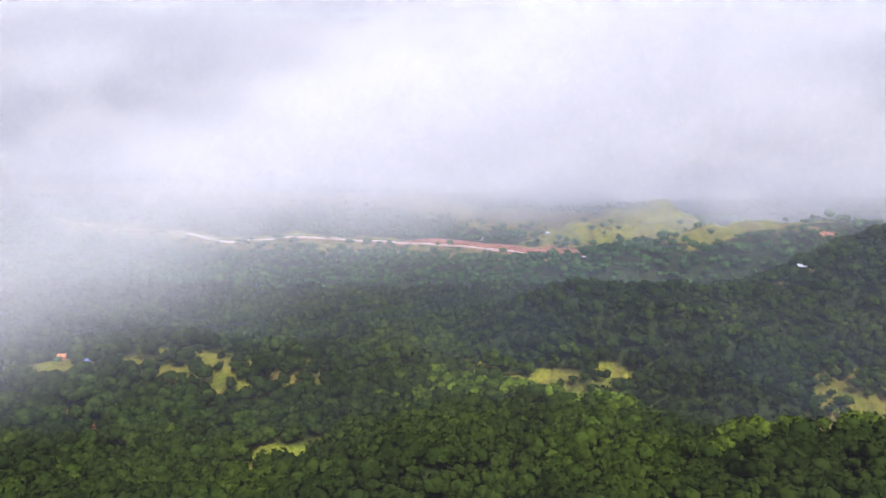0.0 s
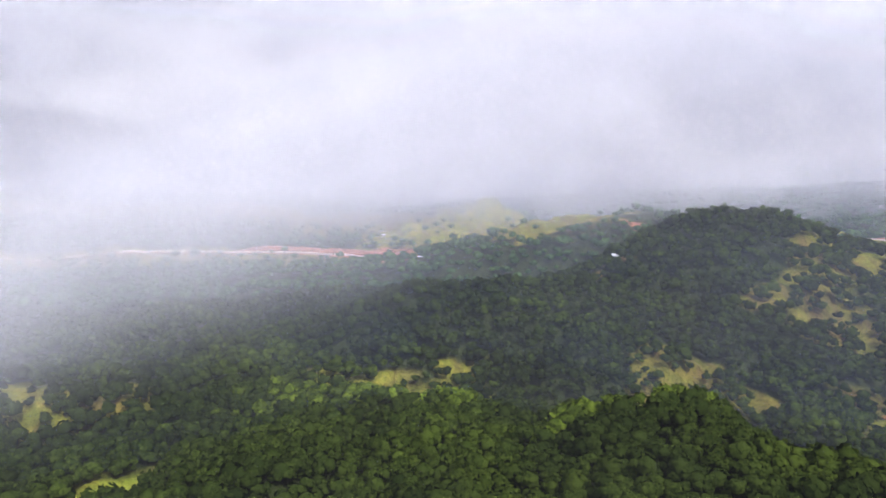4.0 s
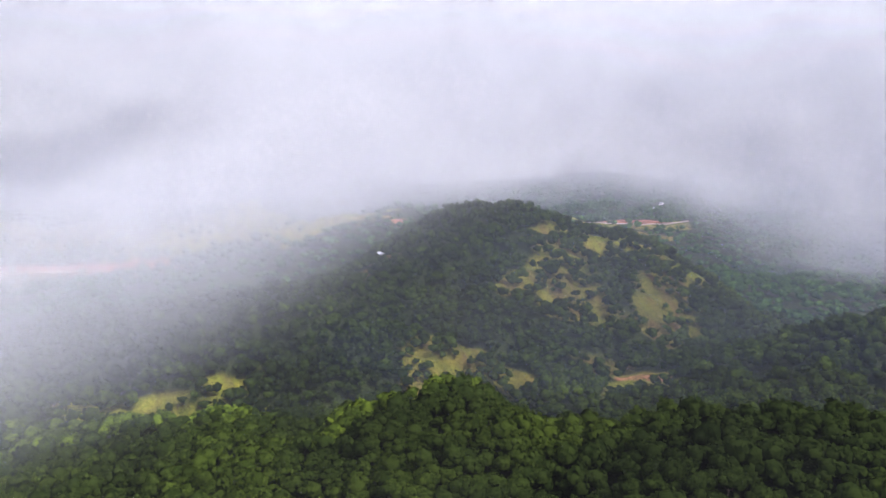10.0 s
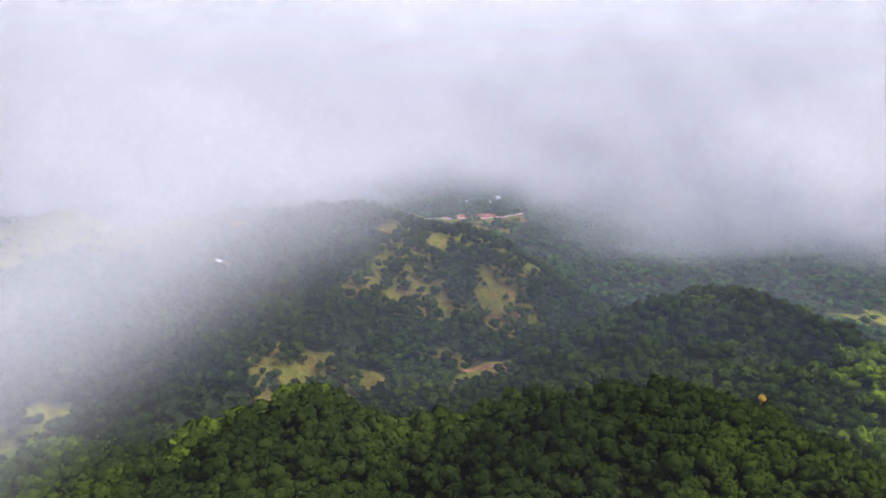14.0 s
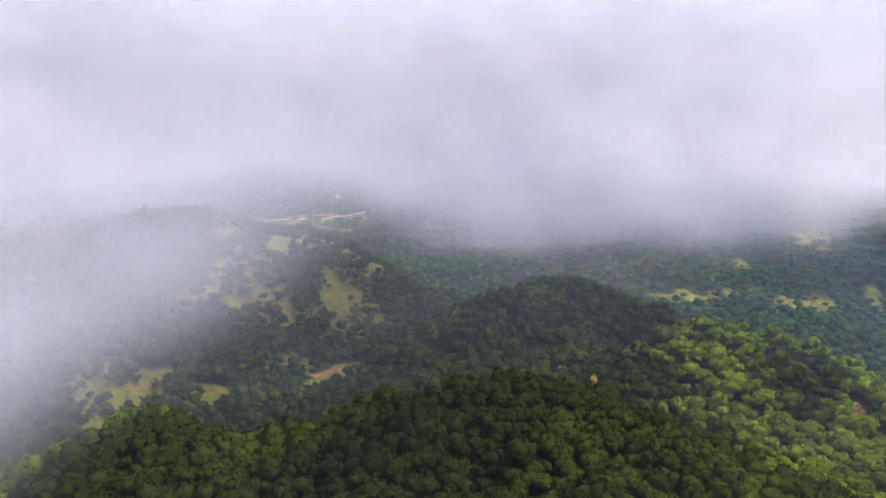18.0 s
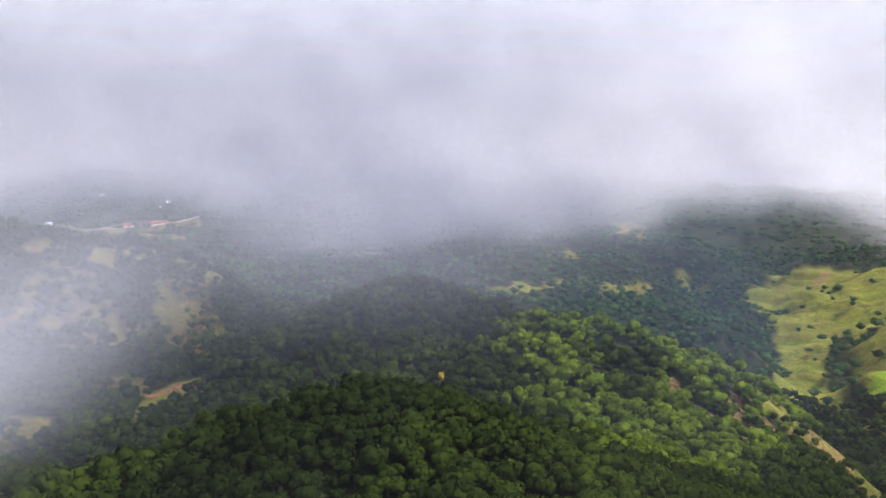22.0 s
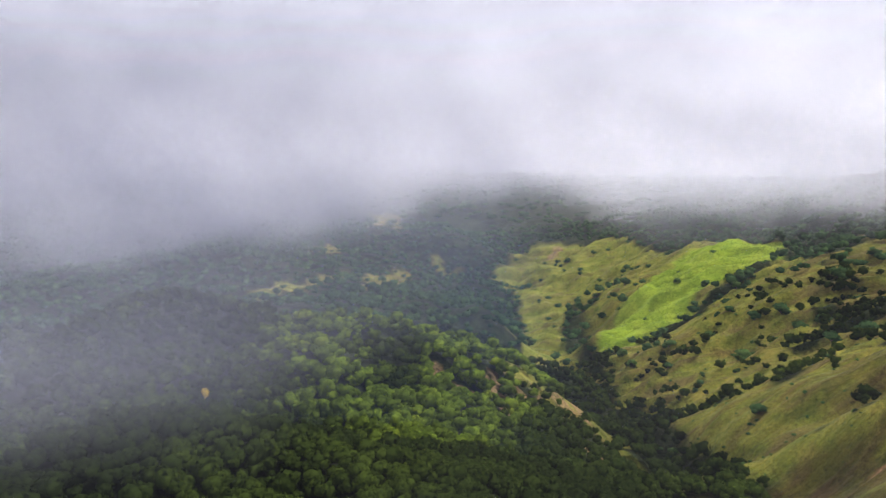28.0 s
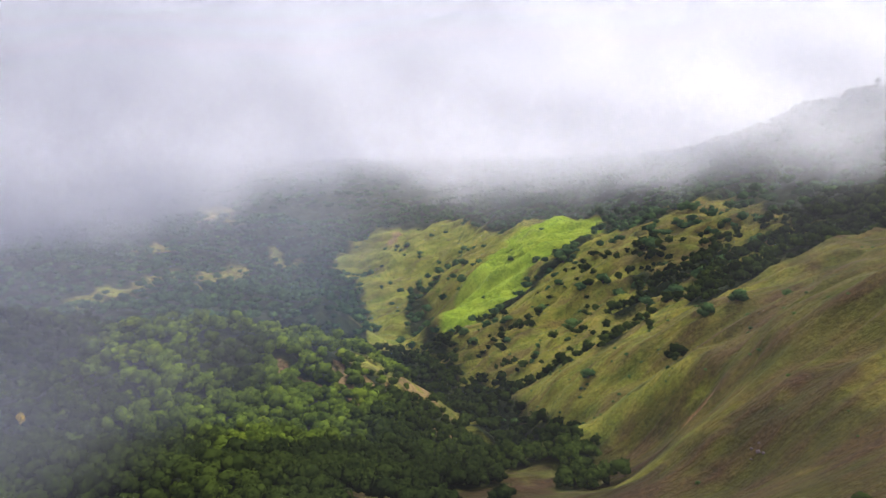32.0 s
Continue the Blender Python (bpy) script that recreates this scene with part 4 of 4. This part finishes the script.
# ---------------------------------------------------------------- huts and houses
def hut(name, x, y, turn, sx, sy, high, wall_mat, roof_mat, label, group=""):
    """A small house with four walls, a pitched roof, a door and two windows."""
    base = new(name)
    zz = float(height(np.array([x]), np.array([y])).max())
    base.matrix_basis = pose(x, y, zz - 0.2, 0, 0, turn)
    t = 0.2
    part("wall", box(sx, t, high, 0, sy / 2 - t / 2), wall_mat, base)
    part("wall", box(sx, t, high, 0, -sy / 2 + t / 2), wall_mat, base)
    part("wall", box(t, sy - 2 * t, high, sx / 2 - t / 2, 0), wall_mat, base)
    part("wall", box(t, sy - 2 * t, high, -sx / 2 + t / 2, 0), wall_mat, base)
    bm = bmesh.new()
    ex, ey, rise = sx / 2 + 0.4, sy / 2 + 0.5, sy * 0.28
    for side in (-1, 1):
        vs = [bm.verts.new(q) for q in ((-ex, side * ey, high - 0.1), (ex, side * ey, high - 0.1), (ex, 0, high + rise), (-ex, 0, high + rise),
                                        (-ex, side * ey, high + 0.02), (ex, side * ey, high + 0.02), (ex, 0, high + rise + 0.12), (-ex, 0, high + rise + 0.12))]
        for q in ((0, 1, 2, 3), (4, 5, 6, 7), (0, 1, 5, 4), (1, 2, 6, 5), (3, 0, 4, 7)):
            bm.faces.new([vs[i] for i in q])
    for end in (-1, 1):
        bm.faces.new([bm.verts.new(q) for q in ((end * (sx / 2 - 0.05), -sy / 2, high - 0.06), (end * (sx / 2 - 0.05), sy / 2, high - 0.06), (end * (sx / 2 - 0.05), 0, high + rise - 0.02))])
    bmesh.ops.recalc_face_normals(bm, faces=bm.faces[:])
    part("roof", bm, roof_mat, base)
    part("door", box(0.9, 0.06, 2.0, 0, -sy / 2 - 0.03, 0.2, 0.01), DARK, base)
    for k in (-1, 1):
        part("window", box(0.9, 0.06, 0.8, k * sx * 0.32, -sy / 2 - 0.03, 1.1, 0.01), DARK, base)
    return tagged(base, label, "house", group)


hut("shed", -259, 44, 80, 3.2, 2.6, 2.2, TARP, TARP, "small blue tarpaulin shed on a grass meadow")
hut("hut", -264, 38, 60, 2.0, 2.0, 1.8, TIMBER, TIMBER, "small orange timber hut beside the blue shed")
hut("house", -156, 337, 30, 4.2, 3.0, 2.1, PLASTER, TIN, "white house with tin roof on a wooded ridge")
hut("house", -141, 752, 10, 5.5, 4.5, 2.8, PLASTER, TIN, "white house beside a red earth cutting", "far houses")
for x, y, turn in ((-50, 1149, 20), (-40, 1250, 70), (-54, 999, 40), (-95, 1100, 10), (-20, 1080, 15), (-184, 1500, 30)):
    hut("house", x, y, turn, 6.5, 5.0, 3.0, PLASTER, TIN, "distant pale house on the plateau", "far houses")
for x, y, turn in ((-495, 525, 40), (-542, 520, 35), (-515, 533, 50), (-440, 508, 30), (-560, 480, 45)):
    hut("hut", x, y, turn, 3.2, 2.6, 2.3, PLASTER, TIN, "pale site hut beside the new road", "huts along the road")


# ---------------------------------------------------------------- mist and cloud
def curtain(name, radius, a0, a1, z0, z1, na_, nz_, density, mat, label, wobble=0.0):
    """A hanging sheet of mist, bowed round the camera's place and billowed; density is one number for each place of it.
    """
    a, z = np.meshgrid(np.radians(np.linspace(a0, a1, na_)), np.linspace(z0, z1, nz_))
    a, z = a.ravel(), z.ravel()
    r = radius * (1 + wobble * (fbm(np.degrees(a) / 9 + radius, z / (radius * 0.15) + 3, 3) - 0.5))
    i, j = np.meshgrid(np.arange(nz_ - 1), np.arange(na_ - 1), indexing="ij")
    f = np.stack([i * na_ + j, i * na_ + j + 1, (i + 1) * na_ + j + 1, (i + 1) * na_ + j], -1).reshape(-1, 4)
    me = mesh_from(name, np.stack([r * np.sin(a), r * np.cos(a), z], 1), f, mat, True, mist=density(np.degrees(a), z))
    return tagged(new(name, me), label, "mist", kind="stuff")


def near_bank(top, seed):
    """A bank shaped to the rising camera's view: its leaning edge reaches further east the higher it stands."""
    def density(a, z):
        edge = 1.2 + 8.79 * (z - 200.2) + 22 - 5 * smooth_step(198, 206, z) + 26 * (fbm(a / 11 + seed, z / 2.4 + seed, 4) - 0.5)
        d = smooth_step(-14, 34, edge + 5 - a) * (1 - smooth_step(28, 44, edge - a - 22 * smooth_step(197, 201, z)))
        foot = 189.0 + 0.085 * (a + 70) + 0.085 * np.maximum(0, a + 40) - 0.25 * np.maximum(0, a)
        # the even 0.0018 is a thin veil added to lift the blacks
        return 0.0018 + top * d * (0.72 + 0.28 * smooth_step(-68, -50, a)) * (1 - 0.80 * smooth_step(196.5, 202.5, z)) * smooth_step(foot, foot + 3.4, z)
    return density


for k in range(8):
    curtain("mist_bank", 13.0 + 0.6 * k, -130, 125, 178, 222, 120, 60, near_bank(0.18, 1.0 + 3.7 * k), MIST_NEAR, "pale grey drifting mist bank with ragged edge, shaped to the camera's view")


def far_bank(radius, top, base, soft, haze):
    def density(a, z):
        # thin haze put behind the round hill so that its outline shows
        valley_haze = 0.015 * smooth_step(2, 14, a) * (1 - smooth_step(18, 30, a)) * (1 - smooth_step(110, 160, z)) * (1.0 if 390 < radius < 620 else 0.0)
        rag = (fbm(a / 7 + radius, z / (radius * 0.10) + 1, 4) - 0.5) * 2
        floor = np.interp(a, [-90, -44, -38, -32, -21, -8, -2, 3, 10, 17, 23, 30, 37, 44, 55, 64, 72, 78, 90],
                          [-0.13, -0.125, -0.105, -0.075, -0.06, -0.036, -0.055, -0.105, -0.14, -0.142, -0.118, -0.088, -0.052, -0.056, -0.08, -0.1, -0.095, -0.075, -0.04])
        floor = floor - (0.075 if 300 < radius < 400 else 0.035 if radius < 500 else 0.0) * smooth_step(-44, -33, a) * (1 - smooth_step(-23, -13, a))
        clear = 0.85 * smooth_step(35, 40, a) * (1 - smooth_step(48, 54, a)) * (1.0 if 470 < radius < 1300 else 0.0)
        low = 200 + radius * (floor + base - 0.02 - (0.04 if radius > 620 else 0.0) * (1 - clear) + 0.004 * clear) + rag * radius * 0.085
        rise = (z - 200) / radius
        thin = haze * (1 - 0.5 * clear) * (1 - 0.85 * smooth_step(12, 32, a) * (1 - smooth_step(66, 80, a)) + (0.8 if radius > 470 else -0.6) * smooth_step(56, 72, a))
        return valley_haze + (thin + (top - thin) * smooth_step(0, soft * radius, z - low)) * (1 - smooth_step(-0.02, 0.23, rise - rag * 0.09))
    return density


# the five nearest rings are only thin haze, added to part the ridges
for r, base, haze in ((175, 0.25, 0.006), (195, 0.2, 0.008), (218, 0.16, 0.009), (245, 0.12, 0.010), (275, 0.08, 0.011), (308, 0.05, 0.012), (350, 0.03, 0.012), (385, 0.01, 0.012), (430, 0.0, 0.012),
                      (480, 0.0, 0.012), (540, 0.0, 0.014), (600, 0.0, 0.016), (670, 0.0, 0.018), (750, 0.0, 0.02), (840, 0.0, 0.025), (950, 0.0, 0.04), (1080, 0.0, 0.05),
                      (1250, 0.0, 0.06), (1500, 0.0, 0.08), (1800, 0.0, 0.1), (2150, 0.0, 0.12), (2600, 0.0, 0.2)):
    curtain("cloud_bank", r, -125, 125, -60, 200 + r * 0.25, 136, 36, far_bank(r, 0.22 if r > 400 else 0.16 if r > 300 else haze * 1.2, base, 0.075, haze), MIST_FAR if r < 1000 else MIST_CLOUD,
            "soft white cloud and thin haze hanging over the hills", 0.08)


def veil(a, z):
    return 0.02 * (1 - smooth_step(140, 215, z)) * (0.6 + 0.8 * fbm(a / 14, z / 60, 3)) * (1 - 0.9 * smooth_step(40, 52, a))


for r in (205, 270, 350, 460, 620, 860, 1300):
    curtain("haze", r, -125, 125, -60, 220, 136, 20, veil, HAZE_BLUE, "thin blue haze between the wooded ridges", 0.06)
